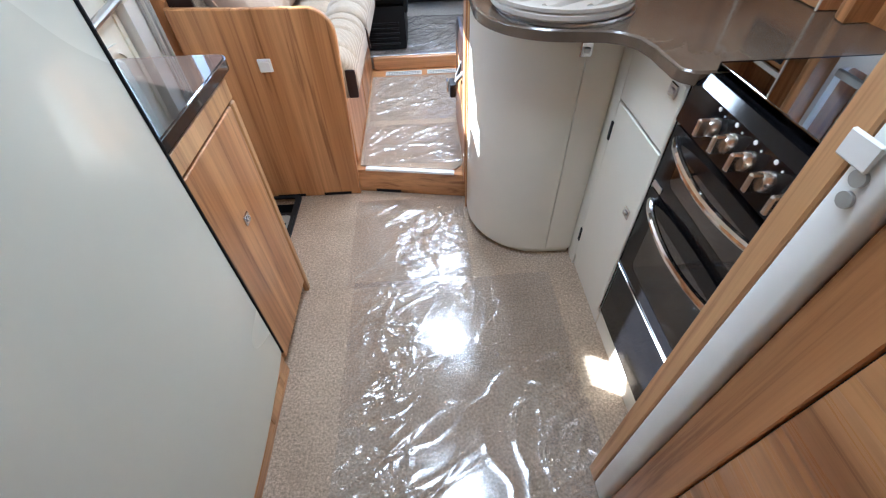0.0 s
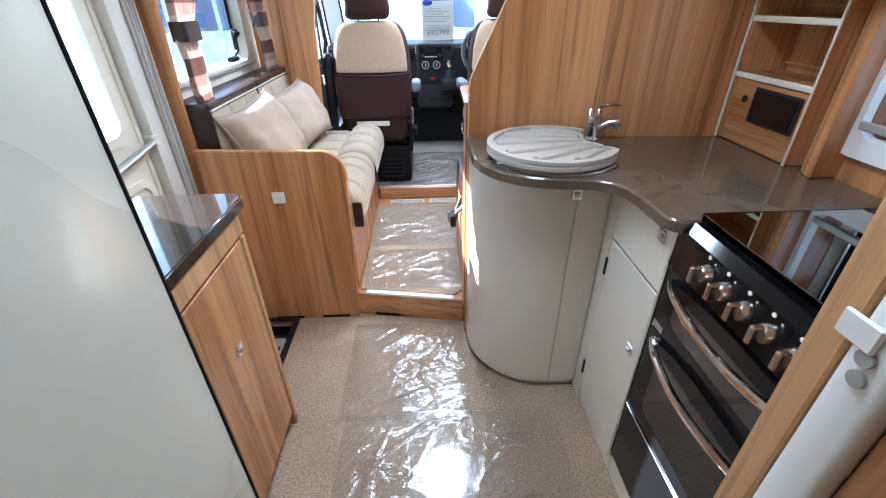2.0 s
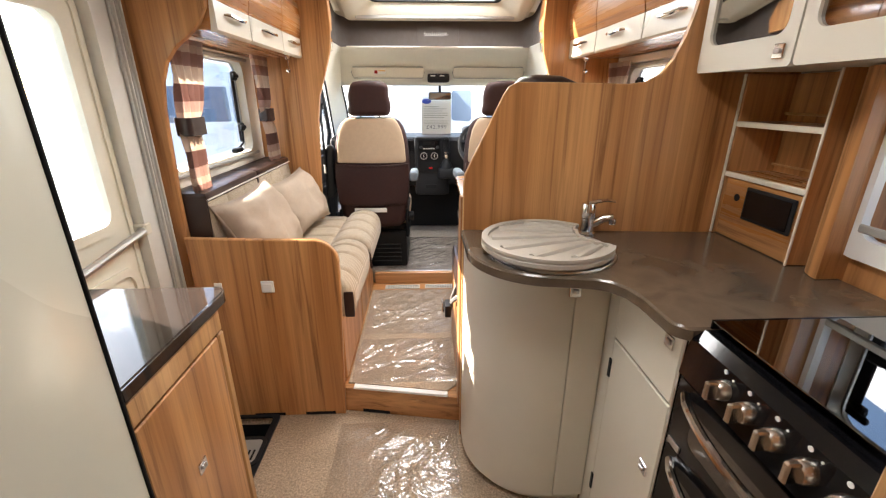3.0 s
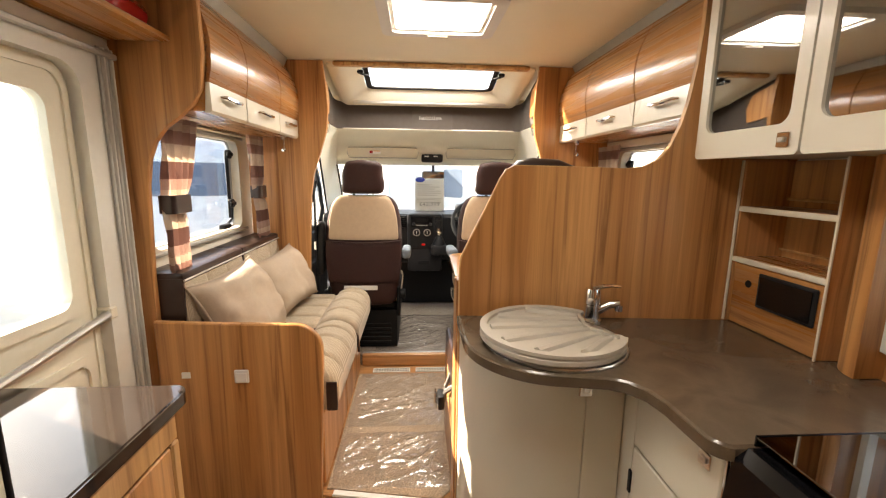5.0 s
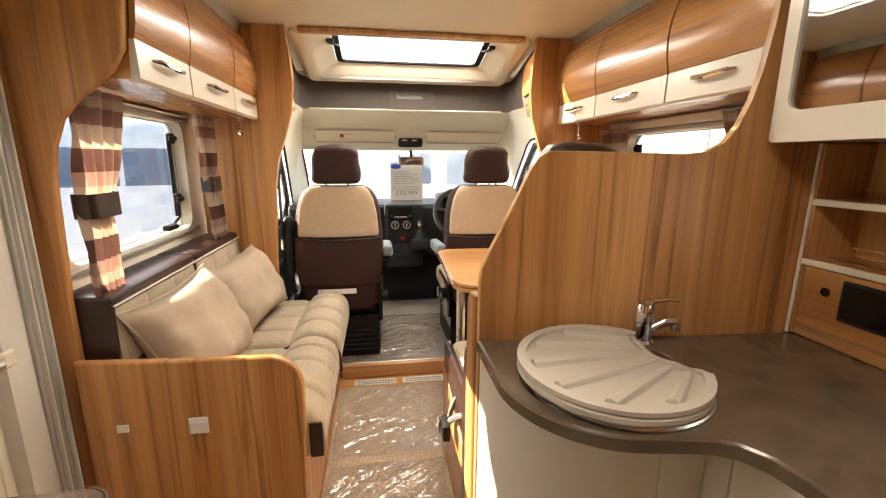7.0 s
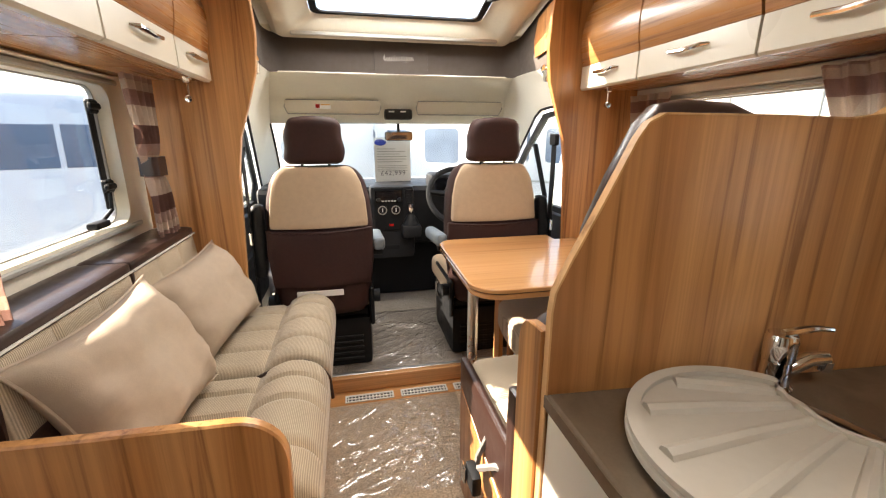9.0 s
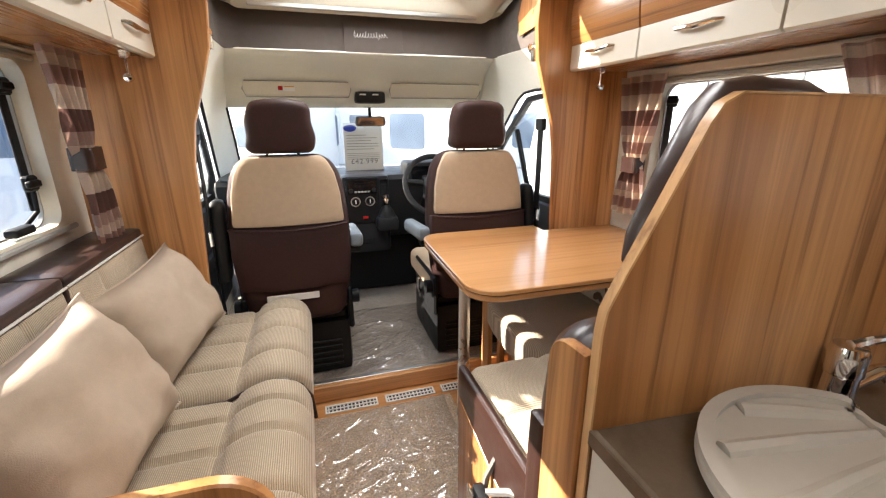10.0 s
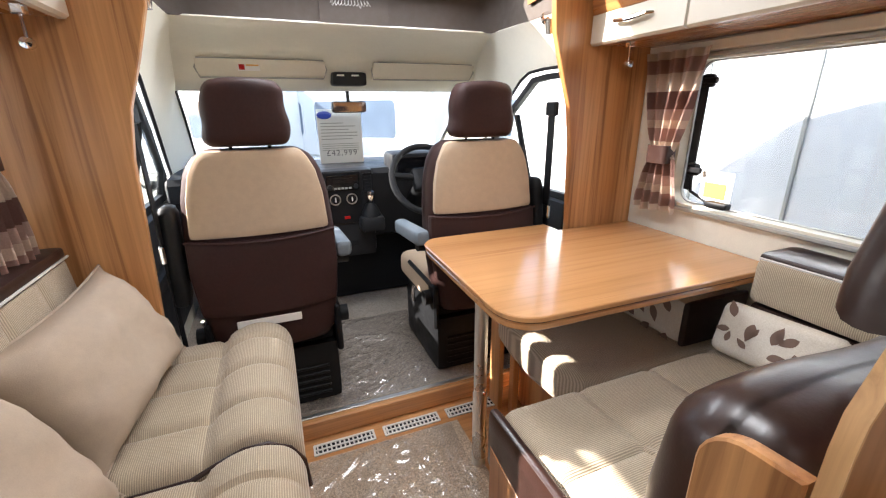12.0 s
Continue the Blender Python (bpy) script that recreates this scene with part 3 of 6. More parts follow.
knob_square("latch", -0.440, 0.90, 0.535, dr, 1)
top = [(-0.884, 0.752), (-0.440, 0.752)] + arc(-0.478, 1.125, 0.04, 0, 90) + [(-0.884, 1.165)]
cl = thing("counter", -0.66, 0.95, 0.832, "dark glossy counter with a rounded corner on the base cabinet", "counter")
part("slab", prism(top, "z", 0.832, 0.862, 0.004), counter_mat, cl)
part("edge_band", prism(run_of(top[1:-1], 0.0025) + [(x - 0.0005, y) for x, y in top[1:-1]][::-1], "z", 0.834, 0.860), counter_mat, cl, "glossy edge band")

# S-shaped worktop with round sink cabinet
ROUND = [(0.213, 1.517)] + arc(0.485, 1.465, 0.272, 180, 270, 14)


sc = thing("sink_cabinet", 0.42, 1.35, 0.0, "cream round-fronted sink cabinet with a chrome latch", "cabinet")
front = ROUND[:-1] + [(0.485, 1.193), (0.50, 1.193)]
back_line = [(x, y) for x, y in run_of(front, -0.016)]
part("curved_door", prism([(p[0], p[1]) for p in front] + back_line[::-1], "z", 0.035, 0.868), cream, sc, "curved cream door")
part("flat_panel", B(0.5025, 0.603, 1.193, 1.209, 0.035, 0.868, 0.002), cream, sc)
part("plinth", prism([(x + 0.015, y + 0.02) for x, y in front] + [(0.60, 1.21), (0.60, 1.44), (0.23, 1.44)], "z", 0.0, 0.034), cream_plastic, sc)
lt = part("latch", B(0.478, 0.512, 1.181, 1.190, 0.80, 0.84, 0.002), chrome, sc, "square chrome push latch")
part("button", B(0.486, 0.504, 1.176, 1.181, 0.812, 0.826, 0.002), brushed, lt)

kc = thing("base_cabinet", 0.86, 1.0, 0.0, "narrow cream base cabinet with drawer and door beside the cooker", "cabinet")
part("carcass", B(0.622, 1.112, 0.856, 1.172, 0.06, 0.866, 0.002), cream_plastic, kc)
part("plinth", B(0.612, 1.112, 0.856, 1.172, 0.0, 0.058, 0.002), cream, kc)
part("drawer", B(0.602, 0.620, 0.860, 1.135, 0.70, 0.862, 0.003), cream, kc)
d2 = part("door", B(0.602, 0.620, 0.860, 1.135, 0.065, 0.694, 0.003), cream, kc)
part("corner_post", B(0.6045, 0.622, 1.138, 1.208, 0.0, 0.866, 0.002), cream, kc)
knob_square("latch", 0.602, 0.90, 0.835, kc, -1)
knob_square("latch", 0.602, 0.90, 0.48, d2, -1)
for zz in (0.60, 0.17):
    part("hinge", B(0.598, 0.603, 1.128, 1.14, zz - 0.03, zz + 0.03, 0.001), black_plastic, d2)

EDGE = [(0.206, 1.517), (0.206, 1.38)] + arc(0.431, 1.325, 0.225, 180, 262, 14) + [(0.45, 1.094), (0.50, 1.085), (0.535, 1.066), (0.56, 1.03), (0.571, 0.98), (0.572, 0.93), (0.574, 0.895)] + arc(0.615, 0.882, 0.041, 185, 255, 5)
wt_out = EDGE + [(1.113, 0.850), (1.113, 1.4545), (1.03, 1.4545)]
wtp = thing("worktop", 0.75, 1.2, 0.871, "brown speckled worktop with an S-shaped front edge", "worktop")
part("slab", prism(wt_out, "z", 0.871, 0.90, 0.005), worktop_mat, wtp)
part("edge_band", prism(run_of(EDGE, 0.003) + [(x, y) for x, y in run_of(EDGE, -0.0005)][::-1], "z", 0.873, 0.8965), worktop_mat, wtp, "glossy edge band")

# sink and its lid
SX, SY, SR = 0.434, 1.293, 0.190
sk = thing("sink", SX, SY, 0.90, "round black sink set in the worktop, mostly covered", "sink")
part("rim", lathe([(0.170, 0.0005), (0.184, 0.0005), (0.185, 0.005), (0.182, 0.009), (0.170, 0.008)], (SX + 0.012, SY, 0.90), "z", 48), brushed, sk)
part("bowl", lathe([(0.171, 0.008), (0.168, 0.002), (0.10, 0.0015), (0.02, 0.001)], (SX + 0.012, SY, 0.90), "z", 40), black_plastic, sk)
BITE, BITE_R = Vector((SX + 0.250, SY + 0.040)), 0.142
bm = bmesh.new()
outl = []
for k in range(96):
    a = 2 * math.pi * k / 96
    x, y = SX + SR * math.cos(a), SY + SR * math.sin(a)
    v = Vector((x, y)) - BITE
    if v.length < BITE_R:
        ang = math.atan2(v.y, v.x)
        w = BITE + v.normalized() * (BITE_R + 0.005 * math.cos(ang * 26))
        x, y = w.x, w.y
    outl.append((x, y))
lid = thing("drainer_tray", SX, SY, 0.91, "round pale taupe ribbed sink lid with a bite cut out", "sink lid")
part("tray", prism(outl, "z", 0.912, 0.934, 0.006), lid_plastic, lid)
rim_in = [(SX + (x - SX) * 0.90, SY + (y - SY) * 0.90) for x, y in outl]
part("raised_rim", ring(outl, rim_in, "z", 0.9345, 0.943), lid_plastic, lid)
# ribs fan out from the bite towards the far rim
for k in range(11):
    q = radians(118 + k * 13)
    d = Vector((math.cos(q), math.sin(q)))
    p0 = BITE + d * (BITE_R + 0.012)
    reach = 0.0
    while (p0 + d * reach - Vector((SX, SY))).length < SR * 0.84 and reach < 0.4:
        reach += 0.004
    if reach > 0.03:
        p1 = p0 + d * reach
        part("rib", tube([(p0.x, p0.y, 0.9325), ((p0.x + p1.x) / 2, (p0.y + p1.y) / 2, 0.9345), (p1.x, p1.y, 0.931)], lambda t: 0.0085 + 0.006 * t, 8), lid_plastic, lid)

tap = thing("tap", 0.612, 1.450, 0.90, "short chrome mixer tap on the worktop", "tap")
part("base", lathe([(0.030, 0.0), (0.030, 0.006), (0.024, 0.012), (0.022, 0.055), (0.025, 0.058), (0.025, 0.095), (0.022, 0.104), (0.0, 0.106)], (0.612, 1.450, 0.90), "z", 24), chrome, tap)
part("spout", tube([(0.612, 1.450, 0.925), (0.632, 1.443, 0.938), (0.660, 1.433, 0.958), (0.686, 1.424, 0.962)], lambda t: 0.014 - 0.002 * t, 12), chrome, tap)
part("outlet", lathe([(0.0, -0.018), (0.012, -0.018), (0.013, 0.0), (0.0, 0.002)], (0.684, 1.425, 0.958), "z", 16), chrome, tap)
part("lever", tube([(0.612, 1.450, 1.004), (0.640, 1.442, 1.012), (0.665, 1.434, 1.016), (0.688, 1.427, 1.014)], lambda t: 0.009 - 0.005 * t, 8), chrome, tap)

# cooker
ck = thing("cooker", 0.86, 0.62, 0.0, "black built-in gas cooker with grill, oven and glass hob lid", "cooker")
CY0, CY1 = 0.398, 0.850
part("body", B(0.640, 1.11, CY0, CY1, 0.09, 0.868, 0.003), black_enamel, ck)
part("plinth", B(0.612, 1.11, CY0, CY1, 0.0, 0.085, 0.002), cream, ck)
part("control_panel", prism([(0.604, 0.790), (0.596, 0.796), (0.606, 0.880), (0.628, 0.896), (0.638, 0.896), (0.638, 0.790)], "y", CY0, CY1, 0.003), black_enamel, ck)
for i in range(5):
    y = 0.732 - i * 0.057
    cx, cz = 0.598, 0.842
    kb = part("control_knob", lathe([(0.019, 0.012), (0.0185, 0.004), (0.017, -0.006), (0.014, -0.010), (0.0, -0.010)], (cx - 0.004, y, cz), "x", 20), bracket_light, ck, "brown and chrome control knob")
    part("grip", B(cx - 0.032, cx - 0.010, y - 0.0060, y + 0.0060, cz - 0.018, cz + 0.018, 0.003), bracket_light, kb)
    part("mark_ring", lathe([(0.0042, 0.0), (0.0042, -0.0015), (0.0, -0.0015)], (0.6045, y + 0.008, 0.874), "x", 12), white_plastic, ck)
    part("mark_dot", lathe([(0.002, 0.0), (0.002, -0.0015), (0.0, -0.0015)], (0.6042, y - 0.012, 0.870), "x", 8), white_plastic, ck)
part("maker_plate", B(0.6005, 0.6045, 0.45, 0.478, 0.852, 0.862, 0.0005), white_plastic, ck)
part("ignition_button", B(0.590, 0.598, 0.462, 0.478, 0.806, 0.826, 0.002), chrome, ck)


def oven_door(name, z0, z1, label):
    d = part(name, ring(rrect(CY0 + 0.004, CY1 - 0.004, z0, z1, 0.008), rrect(CY0 + 0.05, CY1 - 0.06, z0 + 0.04, z1 - 0.045, 0.02), "x", 0.603, 0.632), black_enamel, ck, label)
    part("door_glass", B(0.6035, 0.6075, CY0 + 0.045, CY1 - 0.055, z0 + 0.035, z1 - 0.04), oven_glass, d)
    pts = []
    for k in range(15):
        t = k / 14
        pts.append((0.598 - 0.034 * math.sin(math.pi * t) ** 0.6, CY1 - 0.035 - t * (CY1 - CY0 - 0.07), z1 - 0.022 - 0.012 * math.sin(math.pi * t)))
    part("door_handle", tube(pts, 0.0095, 10), chrome, d, "bowed chrome handle")
    return d


oven_door("grill_door", 0.622, 0.786, "black grill door with glass pane")
oven_door("oven_door", 0.338, 0.617, "black oven door with glass pane")
for zz in (0.42, 0.49):
    sh = part("oven_rack", tube([(0.66, CY0 + 0.06, zz), (0.66, CY1 - 0.07, zz)], 0.004, 6), chrome, ck)
part("lower_drawer", B(0.603, 0.632, CY0 + 0.004, CY1 - 0.004, 0.092, 0.332, 0.004), black_enamel, ck, "black drawer front")
part("drawer_trim", B(0.599, 0.603, CY0 + 0.004, CY1 - 0.004, 0.326, 0.332, 0.001), chrome, ck)
part("side_trim", B(0.600, 0.606, CY1 - 0.001, CY1 + 0.004, 0.092, 0.87, 0.001), chrome, ck)
part("label_plate", B(0.5995, 0.603, CY1 - 0.05, CY1 - 0.01, 0.624, 0.64, 0.001), brushed, ck)
part("hob_plate", B(0.632, 1.10, CY0 + 0.002, 0.846, 0.870, 0.896, 0.004), black_enamel, ck)
part("hob_glass", B(0.640, 1.095, CY0 + 0.006, 0.843, 0.912, 0.916, 0.001), hob_glass_mat, ck)
part("hob_glass_rail", B(0.640, 1.095, 0.8435, 0.8475, 0.897, 0.917, 0.001), black_enamel, ck)
for xx in (0.72, 0.98):
    part("pan_support", tube([(xx, CY0 + 0.03, 0.906), (xx, 0.83, 0.906)], 0.003, 6), chrome, ck)
for yy in (0.44, 0.56, 0.70, 0.82):
    part("pan_support", tube([(0.67, yy, 0.904), (1.05, yy, 0.904)], 0.003, 6), chrome, ck)
for xx, yy in ((0.75, 0.51), (0.75, 0.76), (0.97, 0.51), (0.97, 0.76)):
    part("burner", lathe([(0.045, 0.0), (0.045, 0.003), (0.03, 0.006), (0.0, 0.006)], (xx, yy, 0.8965), "z", 20), brushed, ck)

# wall lining of the kitchen and its open shelf unit
wall_x("wall_kitchen_lining", 1.116, 1.213, 0.36, 1.15, 0.0, ROOF - 0.003, [(0.45, 1.06, 1.0, 1.37)], wood_up, "wooden lining of the kitchen wall")
kw = thing("window_4", 1.116, 0.75, 1.0, "white plastic inner frame of the kitchen window", "window", kind="structure")
part("frame", ring(rrect(0.42, 1.09, 0.965, 1.385, 0.05), rrect(0.47, 1.04, 1.015, 1.335, 0.04), "x", 1.095, 1.118), white_plastic, kw)
part("blind_rail", B(1.09, 1.10, 0.47, 1.04, 1.03, 1.05, 0.003), alu_grey, kw)

su = thing("shelf_unit", 1.13, 1.30, 0.90, "open wooden shelf unit in the kitchen corner", "shelf")
part("side_panel", B(1.045, 1.212, 1.4445, 1.4555, 0.902, 1.392, 0.002), wood_up, su)
part("back_panel", B(1.195, 1.212, 1.152, 1.444, 0.902, 1.392), wood_up, su)
part("front_panel", B(1.052, 1.068, 1.152, 1.444, 0.902, 1.088, 0.002), wood_along, su)
for zz in (1.098, 1.25):
    sh = part("shelf", B(1.052, 1.195, 1.152, 1.444, zz - 0.008, zz + 0.008, 0.002), wood_along, su)
    part("edge_strip", B(1.044, 1.051, 1.150, 1.4545, zz - 0.008, zz + 0.008, 0.002), cream_plastic, sh, "white edge strip")
    part("guard_rail", tube([(1.185, 1.155, zz + 0.03), (1.185, 1.442, zz + 0.03)], 0.004, 6), wood_edge, sh)
part("corner_strip", B(1.037, 1.0435, 1.449, 1.4555, 0.902, 1.392, 0.001), cream_plastic, su, "white corner strip")
part("edge_strip", B(1.038, 1.0435, 1.142, 1.148, 0.902, 1.392, 0.001), cream_plastic, su, "white corner strip")
part("end_panel", prism(arc(1.13, 1.055, 0.085, 90, 180, 6)[::-1] + [(1.046, 1.150), (1.19, 1.150), (1.19, 1.055)], "z", 0.902, 1.392), wood_up, su)
bs = part("control_panel", B(1.045, 1.053, 1.168, 1.347, 0.976, 1.074, 0.003), grey_plastic, su, "black control panel with grey frame")
part("screen", B(1.0425, 1.0455, 1.178, 1.337, 0.985, 1.065), screen_black, bs)
part("socket_hole", lathe([(0.011, 0.0), (0.011, -0.003), (0.0, -0.003)], (1.053, 1.385, 1.033), "x", 16), black_plastic, su)

# glazed overhead cabinet
gc = thing("wall_cabinet", 1.0, 1.1, 1.395, "cream overhead cabinet with two smoked glass doors", "wall cabinet")
part("carcass", B(0.905, 1.212, 0.78, 1.452, 1.397, 1.412, 0.002), cream_plastic, gc)
part("back", B(1.195, 1.212, 0.78, 1.452, 1.412, ROOF - 0.004), wood_up, gc)
part("inner_shelf", B(0.92, 1.194, 0.79, 1.44, 1.66, 1.675, 0.002), wood_along, gc)
part("side", B(0.905, 1.194, 1.437, 1.452, 1.413, ROOF - 0.004, 0.001), wood_up, gc)
part("rear_side", B(0.905, 1.194, 0.78, 0.795, 1.413, ROOF - 0.004, 0.001), wood_up, gc)
for y0, y1, ky in ((1.112, 1.446, 1.15), (0.780, 1.106, 1.06)):
    gd = part("door", ring(rrect(y0, y1, 1.392, ROOF - 0.012, 0.012), rrect(y0 + 0.032, y1 - 0.032, 1.46, ROOF - 0.05, 0.03), "x", 0.883, 0.903), cream, gc, "cream door frame")
    part("door_glass", B(0.891, 0.895, y0 + 0.028, y1 - 0.028, 1.456, ROOF - 0.045), smoked, gd)
    if ky == 1.15:
        knob_square("latch", 0.883, ky, 1.425, gd, -1)

# ---- entrance door ----
dw = thing("entrance_well", -0.70, 1.43, -0.22, "black entrance step well with an aluminium edge", "step", kind="structure")
part("well_floor", B(-0.925, -0.565, 1.18, 1.68, -0.24, -0.20), black_plastic, dw)
part("well_side", B(-0.925, -0.573, 1.178, 1.198, -0.24, -0.005), black_plastic, dw)
part("well_side", B(-0.925, -0.573, 1.662, 1.682, -0.24, -0.005), black_plastic, dw)
part("well_side", B(-0.583, -0.573, 1.19, 1.67, -0.20, -0.005), black_plastic, dw)
part("edge_trim", ring(rrect(-0.905, -0.570, 1.185, 1.675, 0.03), rrect(-0.88, -0.595, 1.21, 1.65, 0.02), "z", 0.001, 0.012), grey_plastic, dw, "dark plastic edge frame")
tm = part("tread", ring(rrect(-0.69, -0.575, 1.38, 1.53, 0.03), rrect(-0.675, -0.59, 1.395, 1.515, 0.02), "z", 0.0125, 0.018), grey_plastic, dw)
part("tread_plate", B(-0.674, -0.591, 1.396, 1.514, 0.0128, 0.016), alu_grey, tm)
for k in range(4):
    part("slot", B(-0.665 + k * 0.018, -0.657 + k * 0.018, 1.41, 1.46, 0.0162, 0.0172), black_plastic, tm)

ed = thing("door_1", -0.91, 1.32, 0.0, "cream entrance door with a tall window, closed", "door", kind="structure")
lf = part("door_leaf", ring(rrect(0.985, 1.555, 0.005, 1.64, 0.07), rrect(1.16, 1.452, 0.95, 1.545, 0.05), "x", -0.928, -0.905), cream_plastic, ed)
part("raised_border", ring(rrect(1.135, 1.482, 0.925, 1.575, 0.06), rrect(1.165, 1.448, 0.955, 1.54, 0.045), "x", -0.906, -0.893), cream_plastic, lf)
part("lower_panel", ring(rrect(1.05, 1.50, 0.10, 0.80, 0.05), rrect(1.075, 1.475, 0.125, 0.775, 0.04), "x", -0.906, -0.896), cream_plastic, lf)
part("outer_border", ring(rrect(1.010, 1.532, 0.035, 1.615, 0.06), rrect(1.024, 1.516, 0.05, 1.60, 0.05), "x", -0.906, -0.899), cream_plastic, lf)
pn = part("pane", B(-0.920, -0.915, 1.075, 1.48, 0.945, 1.57), glass, ed)
pn.visible_shadow = False
part("grab_handle", tube([(-0.885, 1.545, 0.905), (-0.868, 1.53, 0.903), (-0.868, 1.25, 0.865), (-0.868, 1.05, 0.84), (-0.895, 1.035, 0.838)], 0.013, 10), aluminium, ed, "grey bar handle")
part("handle_mount", B(-0.905, -0.862, 1.535, 1.57, 0.885, 0.925, 0.005), cream_plastic, ed)
part("handle_mount", B(-0.905, -0.862, 1.02, 1.05, 0.82, 0.856, 0.005), cream_plastic, ed)
part("door_frame", ring(rrect(0.95, 1.69, -0.03, 1.725, 0.05), rrect(1.0, 1.545, 0.012, 1.63, 0.07), "x", -0.9045, -0.868), frame_white, ed, "pale grey door frame")
for k, (yy, w) in enumerate(((1.615, 0.010), (1.634, 0.006), (1.648, 0.012), (1.668, 0.006))):
    part("flyscreen_rail", B(-0.868, -0.858 + 0.003 * (k % 2), yy, yy + w, 0.02, 1.70, 0.002), frame_white if k % 2 else alu_grey, ed)
part("drip_rail", B(-0.868, -0.850, 0.95, 1.685, 1.672, 1.69, 0.004), alu_grey, ed)

PANEL = [(-0.884, 0.002), (-0.826, 0.002), (-0.822, 0.98), (-0.807, 1.29), (-0.793, 1.375), (-0.768, 1.435), (-0.73, 1.48), (-0.687, 1.511), (-0.642, 1.55), (-0.614, 1.60), (-0.600, 1.70), (-0.604, 1.955), (-0.884, 1.955)]
single("panel_beside_door", prism(PANEL, "y", 1.693, 1.716, 0.003), wood_up, "tall curved wooden panel between door and sofa", "panel", kind="structure")
single("shelf_over_door", B(-0.884, -0.69, 0.76, 1.690, 1.735, 1.752, 0.003), wood_along, "wooden shelf above the entrance door", "shelf")
fe = thing("fire_extinguisher", -0.765, 1.56, 1.752, "small red fire extinguisher lying on the shelf", "extinguisher")
part("cylinder", lathe([(0.0, -0.16), (0.030, -0.15), (0.040, -0.12), (0.040, 0.09), (0.03, 0.11), (0.0, 0.112)], (-0.765, 1.555, 1.793), "y", 24), red_paint, fe)
part("valve", B(-0.785, -0.745, 1.364, 1.393, 1.775, 1.812, 0.004), black_plastic, fe)

# ---- overhead lockers ----
PROFILE = [(0.750, 1.628), (0.742, 1.665), (0.738, 1.71), (0.738, 1.75), (0.744, 1.79), (0.756, 1.83), (0.774, 1.87), (0.797, 1.905), (0.826, 1.935), (0.85, 1.95)]


def locker_run(sx, seams, group):
    """Lockers on one side: sx is -1 or 1; the profile is the distance from the middle plane."""
    def X(d):
        return MID_X + sx * (d + (0.012 if sx < 0 else 0))
    for (y0, y1) in seams:
        lk = thing("overhead_locker", X(0.9), (y0 + y1) / 2, 1.53, "curved wooden overhead locker with cream lower flap and chrome handle", "locker", group)
        part("carcass", prism([(X(1.045), 1.535), (X(0.77), 1.535), (X(0.762), 1.64), (X(0.752), 1.75), (X(0.80), 1.88), (X(0.87), 1.945), (X(1.045), 1.945)], "y", y0 + 0.001, y1 - 0.001), wood_along, lk)
        front = [(X(d), z) for d, z in PROFILE]
        back = [(X(d + 0.0) + sx * 0.014, z - 0.004) for d, z in PROFILE]
        part("door", prism(front + back[::-1], "y", y0 + 0.003, y1 - 0.003), wood_along, lk, "curved wooden door")
        fl = part("flap", prism([(X(0.757), 1.530), (X(0.748), 1.537), (X(0.750), 1.626), (X(0.772), 1.626), (X(0.772), 1.530)], "y", y0 + 0.003, y1 - 0.003), cream, lk, "cream lower strip")
        ym, hw = (y0 + y1) / 2, min(0.075, (y1 - y0) * 0.24)
        pts = [(X(0.752), ym - hw, 1.592), (X(0.733), ym - hw * 0.85, 1.590), (X(0.729), ym, 1.585), (X(0.733), ym + hw * 0.85, 1.590), (X(0.752), ym + hw, 1.592)]
        part("handle", tube(pts, lambda t: 0.004 + 0.004 * math.sin(math.pi * t), 8), chrome, fl, "bowed chrome handle")
        part("handle_recess", lathe([(0.0, 0.0), (0.02, 0.0), (0.022, 0.002), (0.0, 0.0022)], (X(0.752) if sx < 0 else X(0.7545), ym, 1.586), "x", 16), brushed, fl)


locker_run(-1, ((2.425, 2.742), (2.02, 2.422), (1.718, 2.017)), "lockers above the sofa")
locker_run(1, ((2.355, 2.742), (1.887, 2.352), (1.482, 1.884)), "lockers above the dinette")
for sx in (-1, 1):
    x = MID_X + sx * 0.80
    hk = thing("reading_light", x, 2.60, 1.49, "small chrome stalk light under the locker", "light", "stalk lights")
    part("mount", B(x - 0.012, x + 0.012, 2.59, 2.612, 1.512, 1.534, 0.003), chrome, hk)
    part("stalk", tube([(x, 2.60, 1.512), (x, 2.60, 1.47)], 0.003, 8), chrome, hk)
    part("head", lathe([(0.0, -0.014), (0.011, -0.012), (0.013, 0.0), (0.010, 0.012), (0.0, 0.014)], (x, 2.60, 1.46), "y", 14), chrome, hk)

# ---- front wooden pillars ----
HALF = [(0.74, 0.124), (0.73, 0.70), (0.715, 1.0), (0.705, 1.2), (0.685, 1.33), (0.640, 1.46), (0.605, 1.57), (0.592, 1.70), (0.598, 1.82), (0.615, 1.955)]
for nm, sx in (("pillar_left", -1), ("pillar_right", 1)):
    out = [(MID_X + sx * d, z) for d, z in HALF] + [(MID_X + sx * 1.048, 1.955), (MID_X + sx * 1.048, 0.124)]
    single(nm, prism(out, "y", 2.748, 2.775, 0.003), wood_up, "curved wooden pillar panel at the cab opening", "pillar", kind="structure")

